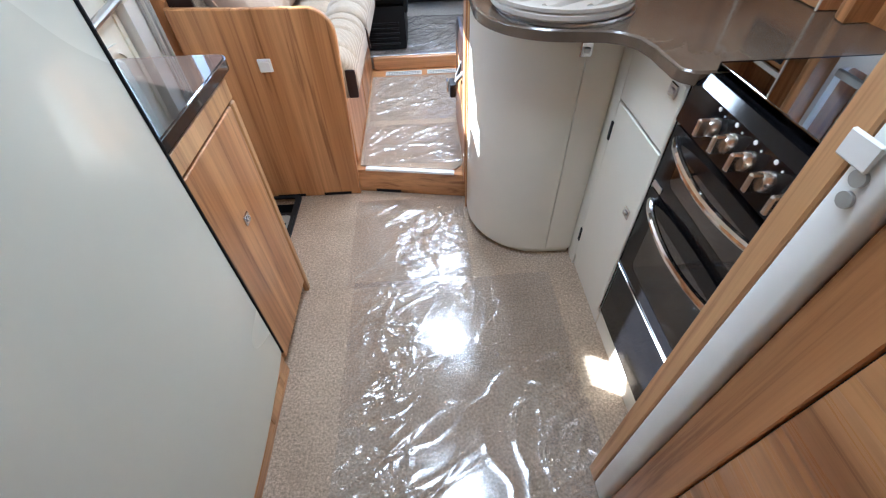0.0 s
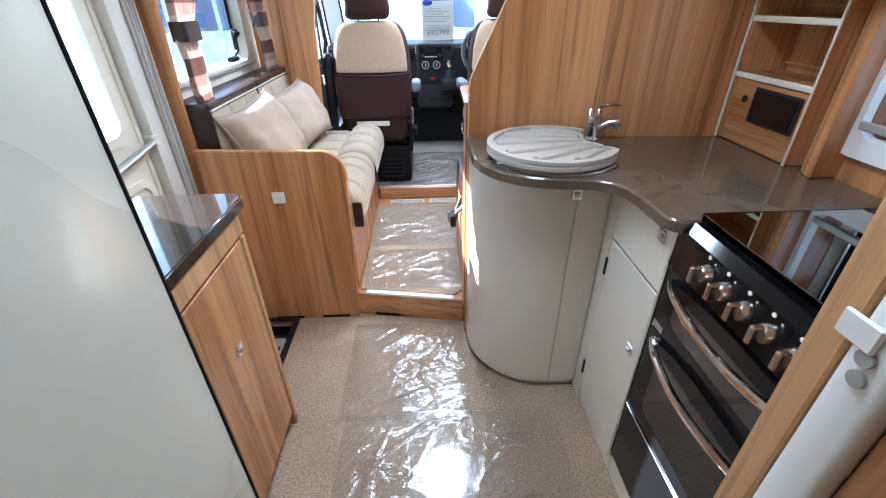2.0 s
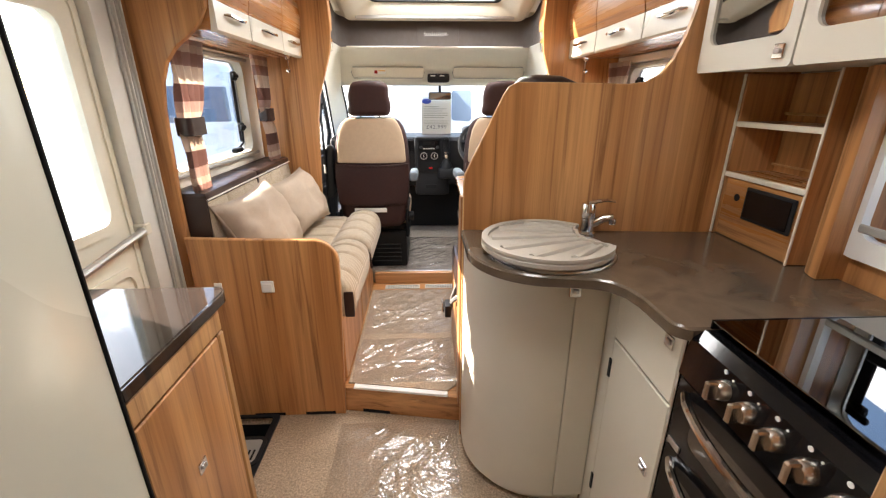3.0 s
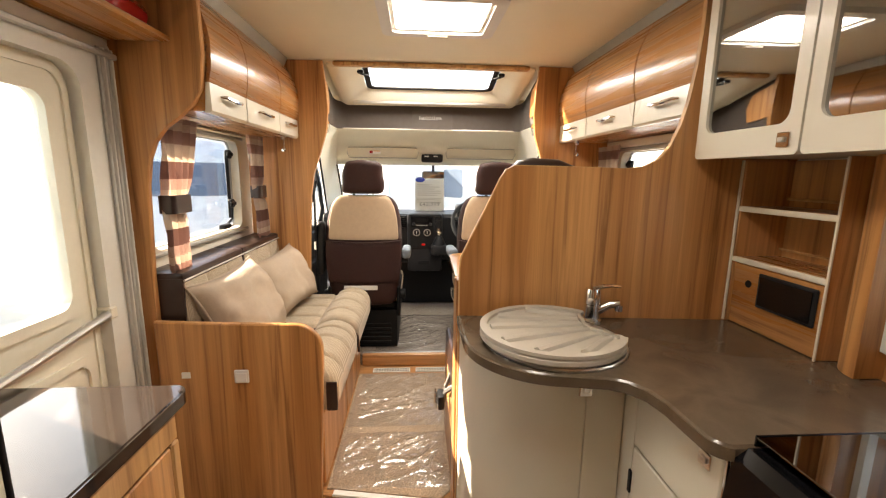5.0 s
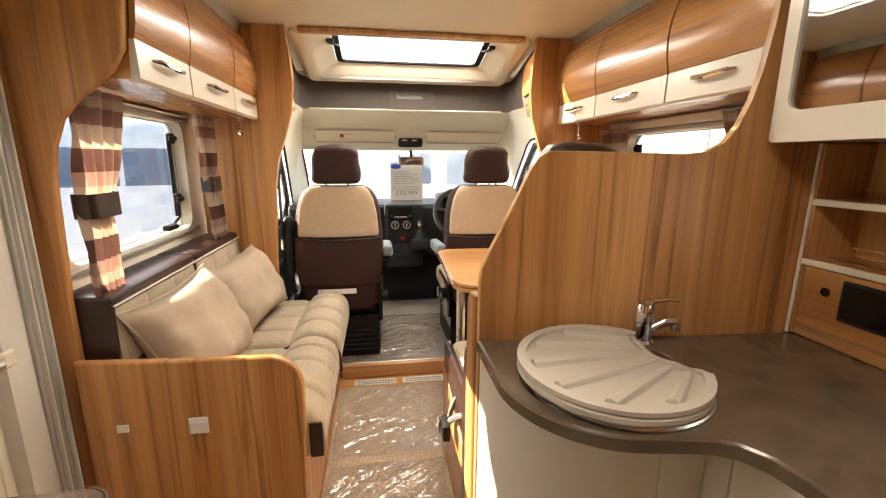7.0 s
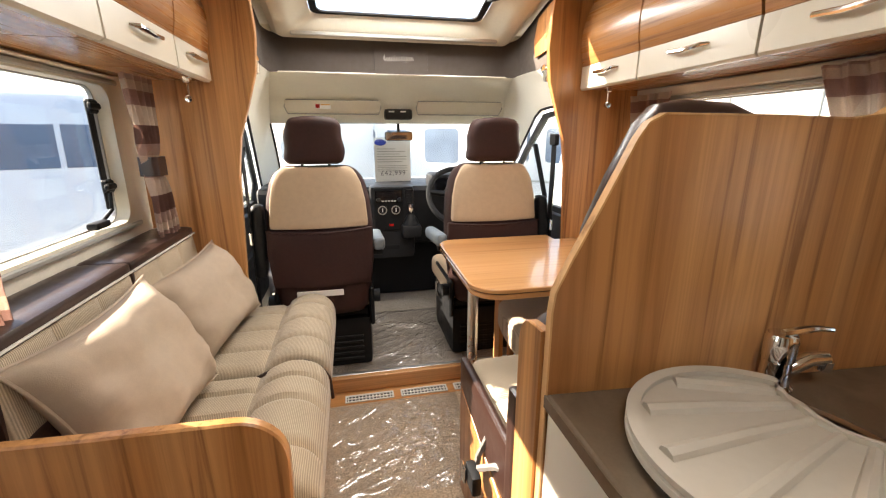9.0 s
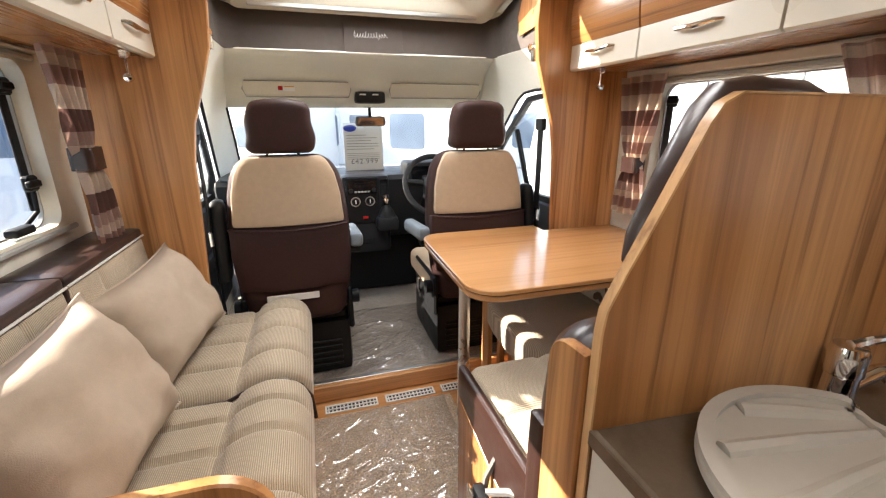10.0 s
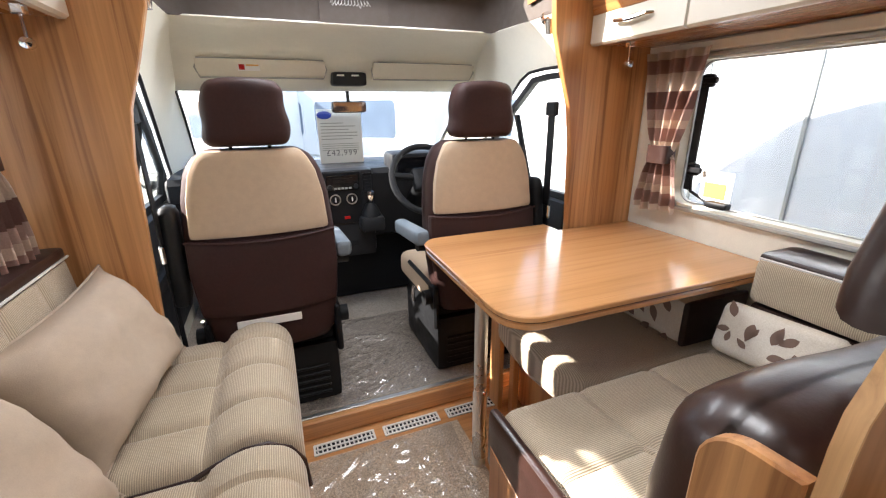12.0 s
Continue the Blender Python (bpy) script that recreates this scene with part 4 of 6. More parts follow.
# ---- sofa ----
sofa = thing("sofa", -0.55, 2.25, 0.122, "side sofa with beige ribbed cushions and a wooden end panel", "sofa")
end = [(-0.822, 0.0), (-0.288, 0.0), (-0.268, 0.45)] + [(-0.258, 0.66)] + arc(-0.352, 0.722, 0.095, 0, 90, 8) + [(-0.60, 0.823), (-0.822, 0.832)]
ep = part("end_panel", prism(end, "y", 1.664, 1.689, 0.004), wood_up, sofa)
for x in (-0.68, -0.46):
    part("foot_vent", B(x, x + 0.13, 1.6625, 1.6645, 0.004, 0.018), black_plastic, ep)
sq = part("socket", B(-0.565, -0.515, 1.657, 1.6645, 0.605, 0.655, 0.003), white_plastic, ep, "white plastic wall socket")
part("flap", B(-0.56, -0.52, 1.652, 1.657, 0.61, 0.645, 0.002), white_plastic, sq)
part("patch", B(-0.745, -0.715, 1.6615, 1.6645, 0.625, 0.648, 0.001), white_plastic, ep)
part("base", B(-0.884, -0.292, 1.692, 2.74, 0.124, 0.452, 0.002), wood_along, sofa)
part("base_door", B(-0.291, -0.276, 1.72, 2.22, 0.145, 0.44, 0.003), wood_up, sofa)
part("base_door", B(-0.291, -0.276, 2.235, 2.73, 0.145, 0.44, 0.003), wood_up, sofa)


def seat_shape(seams_x, seams_y, roll_x, depth=0.016):
    def f(p, u):
        if u.z > 0.35:
            g = 0
            for s in seams_x:
                g += math.exp(-((p.x - s) / 0.012) ** 2)
            for s in seams_y:
                g += math.exp(-((p.y - s) / 0.010) ** 2)
            w = (u.z - 0.35) / 0.65
            roll = 0.045 * max(0.0, math.sin(math.pi * min(1, max(0, (p.x - roll_x) / 0.22)))) if roll_x is not None else 0
            puff = 0.008 * math.sin(math.pi * u.x) * math.sin(math.pi * u.y)
            p = Vector((p.x, p.y, p.z + w * (roll + puff - depth * min(g, 1.2))))
        return p
    return f


for y0, y1, seams in ((1.694, 2.242, (1.83, 2.01, 2.13)), (2.252, 2.845, (2.40, 2.56, 2.72))):
    cu = part("seat_cushion", soft(-0.80, -0.215, y0, y1, 0.455, 0.595, 0.045, (44, 56, 10), seat_shape((-0.42,), seams, -0.43)), cord_x, sofa, "beige ribbed seat cushion")
    if y1 < 2.5:
        part("piping", tube([(-0.79, y1 + 0.003, 0.562), (-0.45, y1 + 0.003, 0.568), (-0.40, y1 + 0.003, 0.590), (-0.34, y1 + 0.003, 0.612), (-0.29, y1 + 0.003, 0.612), (-0.245, y1 + 0.003, 0.585), (-0.218, y1 + 0.003, 0.54), (-0.212, y1 + 0.003, 0.46)], 0.006, 8), vinyl, cu, "brown vinyl piping")
part("end_band", soft(-0.258, -0.216, 1.691, 1.703, 0.47, 0.585, 0.006, (4, 2, 6)), vinyl, sofa)


def lean(p, u):
    return Vector((p.x - 0.035 * u.z, p.y, p.z))


for y0, y1 in ((1.722, 2.235), (2.242, 2.742)):
    bc = part("backrest", soft(-0.832, -0.705, y0, y1, 0.592, 0.966, 0.018, (8, 30, 20), lambda p, u: lean(Vector((p.x + (0.010 * math.sin(math.pi * u.y) * math.sin(math.pi * u.z) - 0.008 * (math.exp(-((u.y - 0.33) / 0.02) ** 2) + math.exp(-((u.y - 0.66) / 0.02) ** 2)) if u.x > 0.5 else 0), p.y, p.z)), u)), cord_y, sofa, "beige ribbed backrest cushion")
    part("top_cover", soft(-0.884, -0.738, y0 - 0.003, y1 + 0.003, 0.948, 0.992, 0.014, (8, 24, 6)), vinyl, bc, "brown vinyl top")
    part("side_cover", soft(-0.884, -0.74, y0 - 0.006, y0 + 0.012, 0.60, 0.97, 0.006, (6, 2, 10)), vinyl, bc, "brown vinyl side")
    part("piping", tube([(-0.737, y0, 0.962), (-0.734, (y0 + y1) / 2, 0.964), (-0.737, y1, 0.962)], 0.0035, 6), silver_thread, bc, "pale piping")
    part("lower_band", soft(-0.735, -0.702, y0 + 0.01, y1 - 0.01, 0.735, 0.795, 0.010, (3, 16, 4)), vinyl, bc, "brown vinyl band")


def pillow(name, m, w, h, t, mat, label, seed, prints=0):
    """A stuffed square pillow lying in its own plane, set by m."""
    bm = bmesh.new()
    n = 22
    grid = {}
    for side in (0, 1):
        for i in range(n + 1):
            for j in range(n + 1):
                u, v = i / n * 2 - 1, j / n * 2 - 1
                rim = i in (0, n) or j in (0, n)
                if side and rim:
                    grid[side, i, j] = grid[0, i, j]
                    continue
                pinch = 1 - 0.13 * (1 - v * v) * abs(u) ** 3
                pinch2 = 1 - 0.13 * (1 - u * u) * abs(v) ** 3
                full = max(0, (1 - u ** 4) * (1 - v ** 4)) ** 0.7
                wob = 1 + 0.22 * noise.noise(Vector((u * 1.8, v * 1.8, seed + side * 7)))
                z = (t / 2) * full * wob * (1 if side else -1)
                z += 0.016 * noise.noise(Vector((u * 2.6, v * 2.6, seed * 3.1))) * full + 0.010 * (1 - abs(noise.noise(Vector((u * 2.2 + v, v * 2.2 - u, seed))))) ** 8 * full
                grid[side, i, j] = bm.verts.new(m @ Vector((u * w / 2 * pinch, v * h / 2 * pinch2, z)))
        for i in range(n):
            for j in range(n):
                bm.faces.new([grid[side, a, b] for a, b in ((i, j), (i + 1, j), (i + 1, j + 1), (i, j + 1))])
    bmesh.ops.recalc_face_normals(bm, faces=bm.faces)
    th = thing(name, *m.translation, label, "cushion")
    rim = [grid[0, i, 0].co.copy() for i in range(n)] + [grid[0, n, j].co.copy() for j in range(n)] + [grid[0, n - i, n].co.copy() for i in range(n)] + [grid[0, 0, n - j].co.copy() for j in range(n)]
    part("cover", bm, mat, th, smooth=60)
    part("piping", tube(rim, 0.004, 6, closed=True), mat, th)
    return th


pillow("pillow", pose(-0.640, 1.955, 0.785, 66, -3, 84), 0.46, 0.36, 0.17, pillow_cloth, "plump plain beige pillow leaning on the sofa backrest", 2.0)
pillow("pillow", pose(-0.640, 2.50, 0.765, 62, -4, 80), 0.48, 0.33, 0.16, pillow_cloth, "plump plain beige pillow leaning on the sofa backrest", 5.0)


# ---- curtains ----
def curtain(x, top, tie, foot, z0, z1, zt, label, group):
    """A gathered curtain drawn in by a band at height zt; top, tie and foot give its reach along the wall."""
    s = 1 if x > 0 else -1
    bm = bmesh.new()
    nu, nv = 72, 44
    rows = []
    for j in range(nv + 1):
        z = z0 + (z1 - z0) * j / nv
        if z > zt:
            k = ((z - zt) / (z1 - zt)) ** 0.8
            a, b = (tie[i] + (top[i] - tie[i]) * k for i in (0, 1))
        else:
            k = min(1.0, (zt - z) / (zt - z0) * 1.3) ** 0.6
            a, b = (tie[i] + (foot[i] - tie[i]) * k for i in (0, 1))
        gather = math.exp(-((z - zt) / 0.05) ** 2)
        row = []
        for i in range(nu + 1):
            u = i / nu
            wob = 0.5 * math.sin(z * 9 + u * 5) + 0.35 * math.sin(z * 17 + 2)
            depth = 0.013 * (1 + math.sin(u * 2 * math.pi * 4.5 + wob)) + 0.006 * (1 + math.sin(u * 2 * math.pi * 9 + 2 * wob))
            depth = depth * (1 - 0.5 * gather) + 0.014 * math.sin(math.pi * u) * (0.4 + gather)
            row.append(bm.verts.new((x - s * (0.012 + depth), a + (b - a) * u, z + 0.006 * math.sin(u * 7) * (1 - j / nv))))
        rows.append(row)
    for j in range(nv):
        for i in range(nu):
            bm.faces.new((rows[j][i], rows[j][i + 1], rows[j + 1][i + 1], rows[j + 1][i]))
    bmesh.ops.solidify(bm, geom=bm.faces, thickness=0.002)
    c = thing("curtain", x, sum(top) / 2, z0, label, "curtain", group)
    part("cloth", bm, curtain_cloth, c, smooth=80)
    xa, xb = sorted((x - s * 0.060, x + s * 0.002))
    part("tieback", ring(rrect(xa, xb, tie[0] - 0.006, tie[1] + 0.006, 0.018), rrect(xa + 0.004, xb - 0.004, tie[0] - 0.001, tie[1] + 0.001, 0.015), "z", zt - 0.032, zt + 0.032), vinyl, c, "dark brown tieback band")
    return c


CL = "checked brown and cream curtain tied back beside the window"
curtain(-0.815, (1.735, 1.985), (1.75, 1.86), (1.725, 1.85), 0.985, 1.525, 1.225, CL, "curtains by the sofa window")
curtain(-0.805, (2.45, 2.65), (2.54, 2.62), (2.52, 2.68), 0.995, 1.525, 1.237, CL, "curtains by the sofa window")
curtain(1.178, (2.43, 2.70), (2.535, 2.615), (2.475, 2.67), 0.945, 1.505, 1.155, CL, "curtains by the dinette window")
curtain(1.178, (1.62, 1.90), (1.64, 1.73), (1.62, 1.80), 0.945, 1.515, 1.155, CL, "curtains by the dinette window")

# ---- dinette ----
def skewed(bm):
    """The partition stands slightly askew: its free end lies nearer the cab."""
    for v in bm.verts:
        v.co.y += 0.080 * max(0.0, 1.03 - v.co.x)
    return bm


slope = [(0.211, 0.002), (0.211, 1.05), (0.215, 1.085), (0.237, 1.135), (0.274, 1.212), (0.330, 1.332), (0.345, 1.355), (0.370, 1.368), (0.55, 1.366), (0.70, 1.362), (0.755, 1.368), (0.795, 1.39), (0.826, 1.43), (0.850, 1.49), (0.867, 1.56), (0.880, 1.66), (0.886, 1.76), (0.888, 1.955)]
pb = thing("partition", 0.7, 1.465, 0.0, "wooden partition between kitchen and dinette with sloping corner", "partition", kind="structure")
part("board", skewed(prism(slope + [(1.03, 1.955), (1.212, 1.955), (1.212, 0.002), (1.03, 0.002)], "y", 1.457, 1.471)), wood_up, pb)
outer = run_of(slope, -0.003)
part("edge_band", skewed(prism(outer + [(x + 0.0005, z) for x, z in slope][::-1], "y", 1.4555, 1.4725)), wood_edge, pb, "light wooden edge band")

bench = thing("dinette_bench", 0.70, 1.85, 0.122, "forward-facing dinette bench with beige cushions and brown vinyl sides", "bench")
epn = [(1.541, 0.124), (1.640, 0.124), (1.640, 0.93)] + arc(1.585, 0.95, 0.055, 0, 90, 6) + [(1.541, 1.008)]
part("end_panel", prism(epn, "x", 0.203, 0.224, 0.003), wood_up, bench)
part("base_panel", prism([(1.705, 0.124), (2.125, 0.124), (2.125, 0.53), (1.93, 0.49), (1.705, 0.44)], "x", 0.212, 0.232, 0.003), wood_up, bench)
part("base", B(0.236, 1.19, 1.556, 2.10, 0.124, 0.44, 0.002), wood_across, bench)
cush = soft(0.238, 1.18, 1.60, 2.145, 0.455, 0.625, 0.045, (60, 36, 8), seat_shape((0.48, 0.72, 0.95), (1.90,), None, 0.012))
sc_ = part("seat_cushion", cush, cord_y, bench, "beige ribbed seat cushion with buttons")
part("side_cover", soft(0.214, 0.245, 1.60, 2.148, 0.45, 0.625, 0.014, (4, 20, 8)), vinyl, sc_, "brown vinyl side panel")
part("front_cover", soft(0.24, 1.0, 2.125, 2.152, 0.45, 0.55, 0.012, (20, 4, 6)), vinyl, sc_, "brown vinyl front panel")
for bx in (0.48, 0.72):
    part("button", lathe([(0.0, -0.004), (0.012, -0.004), (0.013, 0.002), (0.008, 0.006), (0.0, 0.007)], (bx, 1.90, 0.617), "z", 16), cord_y, sc_)
part("lower_backrest", soft(0.232, 1.15, 1.544, 1.745, 0.60, 0.985, 0.07, (30, 14, 16), lambda p, u: Vector((p.x, p.y - 0.05 * max(0, u.z - 0.5) * (1 if u.y > 0.5 else 0), p.z + 0.012 * math.sin(u.x * 9)))), vinyl, bench, "brown vinyl bolster backrest")
part("bolster_band", soft(0.206, 0.236, 1.643, 1.70, 0.126, 0.80, 0.010, (3, 6, 8)), vinyl, bench, "brown vinyl side flap")
up = [(0.268, 1.13), (0.272, 1.18), (0.306, 1.27), (0.348, 1.358), (0.374, 1.386), (0.42, 1.394), (0.50, 1.390), (0.552, 1.37), (0.56, 1.13)]
part("upper_backrest", skewed(prism([(x + 0.012, z) for x, z in up], "y", 1.474, 1.545, 0.030, seg=4)), vinyl, bench, "brown vinyl upper backrest")

side = thing("dinette_side_seat", 0.9, 2.45, 0.122, "side seat under the table with a beige ribbed cushion", "bench")
plan = [(0.575, 2.74), (0.535, 2.66), (0.515, 2.55), (0.505, 2.40), (0.515, 2.27), (0.55, 2.19), (0.62, 2.165), (1.205, 2.16), (1.205, 2.74)]
part("seat_cushion", prism(plan, "z", 0.45, 0.592, 0.035, seg=4), cord_x, side, "beige ribbed cushion")
part("base", prism([(MID_X + (x - MID_X) * 0.985 + 0.03, 2.73 if y > 2.7 else y + 0.02) for x, y in [(x + 0.10 if x < 1.0 else x, y + 0.05 if y < 2.5 else y) for x, y in plan]], "z", 0.124, 0.449), wood_up, side)
pst = [(2.66, 0.124), (2.742, 0.124), (2.742, 0.60)] + arc(2.70, 0.60, 0.04, 20, 160, 6)
part("corner_post", prism(pst, "x", 0.545, 0.566, 0.003), wood_up, side)
part("corner_post", prism([(2.60, 0.124), (2.635, 0.124), (2.635, 0.52), (2.60, 0.52)], "x", 0.575, 0.60, 0.003), wood_up, side)

wb = thing("corner_cushion", 1.15, 1.93, 0.60, "beige ribbed backrest with brown vinyl edge along the wall", "backrest")
part("cushion", soft(1.035, 1.208, 1.60, 2.105, 0.782, 0.918, 0.022, (6, 20, 10)), cord_y, wb)
part("top_cover", soft(1.050, 1.210, 1.598, 2.108, 0.893, 0.932, 0.016, (6, 20, 5)), vinyl, wb, "brown vinyl top")
part("lower_cover", soft(1.040, 1.208, 1.60, 2.10, 0.628, 0.781, 0.018, (6, 20, 6)), vinyl, wb, "brown vinyl lower part")
part("piping", tube([(1.045, 1.61, 0.914), (1.043, 1.86, 0.917), (1.046, 2.098, 0.914)], 0.004, 6), silver_thread, wb, "pale piping")

fb = thing("side_backrest", 1.07, 2.45, 0.566, "low backrest with leaf-print front and brown vinyl end", "backrest")
part("cover", soft(0.935, 1.205, 2.205, 2.72, 0.594, 0.745, 0.022, (6, 20, 8)), leaf_cloth, fb, "cream cover with brown leaf print")
part("end_cover", soft(0.930, 1.206, 2.192, 2.216, 0.594, 0.747, 0.010, (8, 3, 8)), vinyl, fb, "brown vinyl end")
rnd = random.Random(9)
LEAVES = []
for k in range(14):
    m = Matrix.Translation((0.9335, 2.26 + (k % 7) * 0.068, 0.615 + (k // 7) * 0.075)) @ Matrix.Rotation(-math.pi / 2, 4, "Y") @ Matrix.Rotation(rnd.uniform(0, 6.28), 4, "Z")
    LEAVES.append((m, fb))


def leaf(m, length, bm):
    """A flat leaf of real outline, slightly proud."""
    pts = []
    for k in range(9):
        t = k / 8
        pts.append((t * length, 0.24 * length * math.sin(math.pi * t ** 0.8)))
    loop = pts + [(x, -y) for x, y in pts[-2:0:-1]]
    bm.faces.new([bm.verts.new(m @ Vector((x, y, 0))) for x, y in loop])


def leaf_cushion(m, w, h, t, label):
    th = thing("scatter_cushion", *m.translation, label, "cushion", "leaf-print cushions")
    part("cover", soft(-w / 2, w / 2, -h / 2, h / 2, -t / 2, t / 2, t * 0.42, (14, 14, 6)), leaf_cloth, th)
    for o in th.children:
        o.matrix_parent_inverse = Matrix.Identity(4)
    th.matrix_basis = m
    rnd = random.Random(4)
    for k in range(14):
        bm = bmesh.new()
        a = rnd.uniform(0, 6.28)
        x, y = (k % 5 - 2) * w * 0.18, (k // 5 - 1) * h * 0.24
        leaf(Matrix.Translation((x, y, t / 2 + 0.0008)) @ Matrix.Rotation(a, 4, "Z"), rnd.uniform(0.03, 0.06), bm)
        o = part("leaf", bm, leaf_print, None, smooth=0)
        o.parent = th
    return th


for m, owner in LEAVES:
    bm = bmesh.new()
    leaf(m, 0.062, bm)
    part("leaf", bm, leaf_print, owner, smooth=0)
leaf_cushion(pose(1.005, 1.985, 0.705, 72, 0, -82), 0.29, 0.155, 0.06, "cream cushion with brown leaf print in the bench corner")

table = thing("dining_table", 0.75, 2.45, 0.122, "wooden dining table with rounded corners and one steel leg", "table")
TT = arc(0.365, 2.235, 0.10, 180, 270, 8) + [(1.205, 2.128), (1.205, 2.742), (0.842, 2.742), (0.842, 2.84)] + arc(0.36, 2.755, 0.085, 90, 180, 8)
part("top", prism(TT, "z", 0.836, 0.852, 0.003), wood_table, table)
part("lower_top", prism([(MID_X + 0.5 + (x - MID_X - 0.5) * 0.994, 2.47 + (y - 2.47) * 0.99) for x, y in TT], "z", 0.814, 0.832, 0.003), wood_table, table)
part("gap_strip", prism([(MID_X + 0.5 + (x - MID_X - 0.5) * 0.985, 2.47 + (y - 2.47) * 0.98) for x, y in TT], "z", 0.832, 0.836), rubber, table)
leg = part("leg", lathe([(0.024, 0.0), (0.024, 0.30), (0.0215, 0.305), (0.0215, 0.688), (0.0, 0.688)], (0.345, 2.44, 0.124), "z", 20), brushed, table)
part("hinge", B(0.325, 0.365, 2.42, 2.46, 0.78, 0.814, 0.004), brushed, table)
part("leg_joint", lathe([(0.0, -0.03), (0.006, -0.03), (0.006, 0.03), (0.0, 0.03)], (0.345, 2.44, 0.44), "y", 10), chrome, leg)

belt = thing("seat_belt", 0.20, 1.86, 0.44, "grey seat belt with buckle hanging from the bench", "seat belt")
part("strap", tube([(0.235, 1.72, 0.54), (0.215, 1.77, 0.515), (0.195, 1.82, 0.47), (0.19, 1.85, 0.44)], 0.010, 6), webbing, belt)
part("strap", tube([(0.22, 1.86, 0.53), (0.20, 1.87, 0.47), (0.188, 1.868, 0.40)], 0.009, 6), webbing, belt)
bk = part("buckle", soft(0.160, 0.190, 1.80, 1.875, 0.395, 0.455, 0.008, (4, 6, 4)), black_plastic, belt)
part("tongue", B(0.150, 0.158, 1.845, 1.885, 0.40, 0.45, 0.003), chrome, bk)

# ---- step, floor coverings and vents of the lounge ----
single("carpet_lounge", prism([(-0.272, 1.715), (0.165, 1.64), (0.225, 1.70), (0.225, 2.107), (0.36, 2.107), (0.36, 2.665), (-0.272, 2.665)], "z", 0.1225, 0.130), carpet, "beige carpet piece on the lounge floor", "carpet", kind="structure")
single("trim_step_nosing", prism([(-0.245, 1.673), (0.163, 1.6015), (0.166, 1.628), (-0.242, 1.70)], "z", 0.1235, 0.136, 0.002), white_plastic, "white strip along the step edge", "trim", kind="structure")
single("trim_step_vent", prism([(-0.21, 1.6712), (-0.09, 1.6502), (-0.0895, 1.654), (-0.2095, 1.675)], "z", 0.004, 0.018), black_plastic, "dark vent slot under the step", "vent", kind="structure")
single("trim_cab_edge", B(-0.27, 0.86, 2.808, 2.828, 0.1965, 0.203, 0.002), aluminium, "aluminium edge strip of the cab step", "trim", kind="structure")
single("trim_cab_riser", B(-0.27, 0.86, 2.778, 2.806, 0.124, 0.202, 0.004), wood_across, "wooden riser of the cab step", "trim", kind="structure")
for k in range(3):
    x0 = -0.195 + k * 0.265
    y0 = 2.69
    v = thing("floor_vent", x0 + 0.11, y0 + 0.03, 0.122, "slotted metal floor vent in front of the cab step", "vent", "floor vents")
    part("frame", ring(rrect(x0, x0 + 0.23, y0, y0 + 0.055, 0.004, 2), rrect(x0 + 0.008, x0 + 0.222, y0 + 0.008, y0 + 0.047, 0.003, 2), "z", 0.1225, 0.1275), frame_white, v)
    part("backing", B(x0 + 0.008, x0 + 0.222, y0 + 0.008, y0 + 0.047, 0.1222, 0.1235), rubber, v)
    for j in range(13):
        part("slat", B(x0 + 0.012 + j * 0.0165, x0 + 0.018 + j * 0.0165, y0 + 0.008, y0 + 0.047, 0.1236, 0.1268), frame_white, v)
    part("cross_bar", B(x0 + 0.008, x0 + 0.222, y0 + 0.024, y0 + 0.030, 0.1238, 0.1272), frame_white, v)


def film_sheet(x0, x1, y0, y1, z, seed, label, wave=0.008, base=0.5, cell=0.0055):
    """Clear protective film lying in creases."""
    nu, nv = max(8, int((x1 - x0) / cell)), max(8, int((y1 - y0) / cell))
    bm = bmesh.new()
    rows = []
    for j in range(nv + 1):
        row = []
        for i in range(nu + 1):
            u, v = i / nu, j / nv
            x, y = x0 + (x1 - x0) * u, y0 + (y1 - y0) * v
            wx = x + 0.03 * noise.noise(Vector((y * 5, x * 5, seed)))
            zone = max(0, min(1, base + 1.7 * noise.noise(Vector((x * 3.2, y * 2.6, seed + 20)))))
            lines = 0
            for k, (fx, fy, amp) in enumerate(((6, 2.2, 1.0), (3.0, 7, 0.7), (13, 7, 0.55), (9, 17, 0.40), (22, 14, 0.16))):
                bend = 1.1 * noise.noise(Vector((x * 3, y * 3, seed + k)))
                q = Vector((wx * fx + (k - 2) * y * 2.5 + bend, y * fy - x * 2 * k + bend, seed + 3.7 * k))
                ridge = (1 - abs(noise.noise(q))) ** (18 if k < 2 else 9)
                lines += amp * ridge * (0.25 + 0.75 * zone if k < 2 else zone)
            h = wave * lines
            edge = min(u, 1 - u, v, 1 - v)
            h *= min(1, edge * 14)
            row.append(bm.verts.new((x + 0.012 * noise.noise(Vector((y * 5, seed, 0))), y + 0.010 * noise.noise(Vector((x * 6, seed, 4))), z + h)))
        rows.append(row)
    for j in range(nv):
        for i in range(nu):
            bm.faces.new((rows[j][i], rows[j][i + 1], rows[j + 1][i + 1], rows[j + 1][i]))
    sheet = single("floor_film", bm, film, label, "plastic film", "floor films", smooth=80)
    sheet.visible_shadow = False
    return sheet


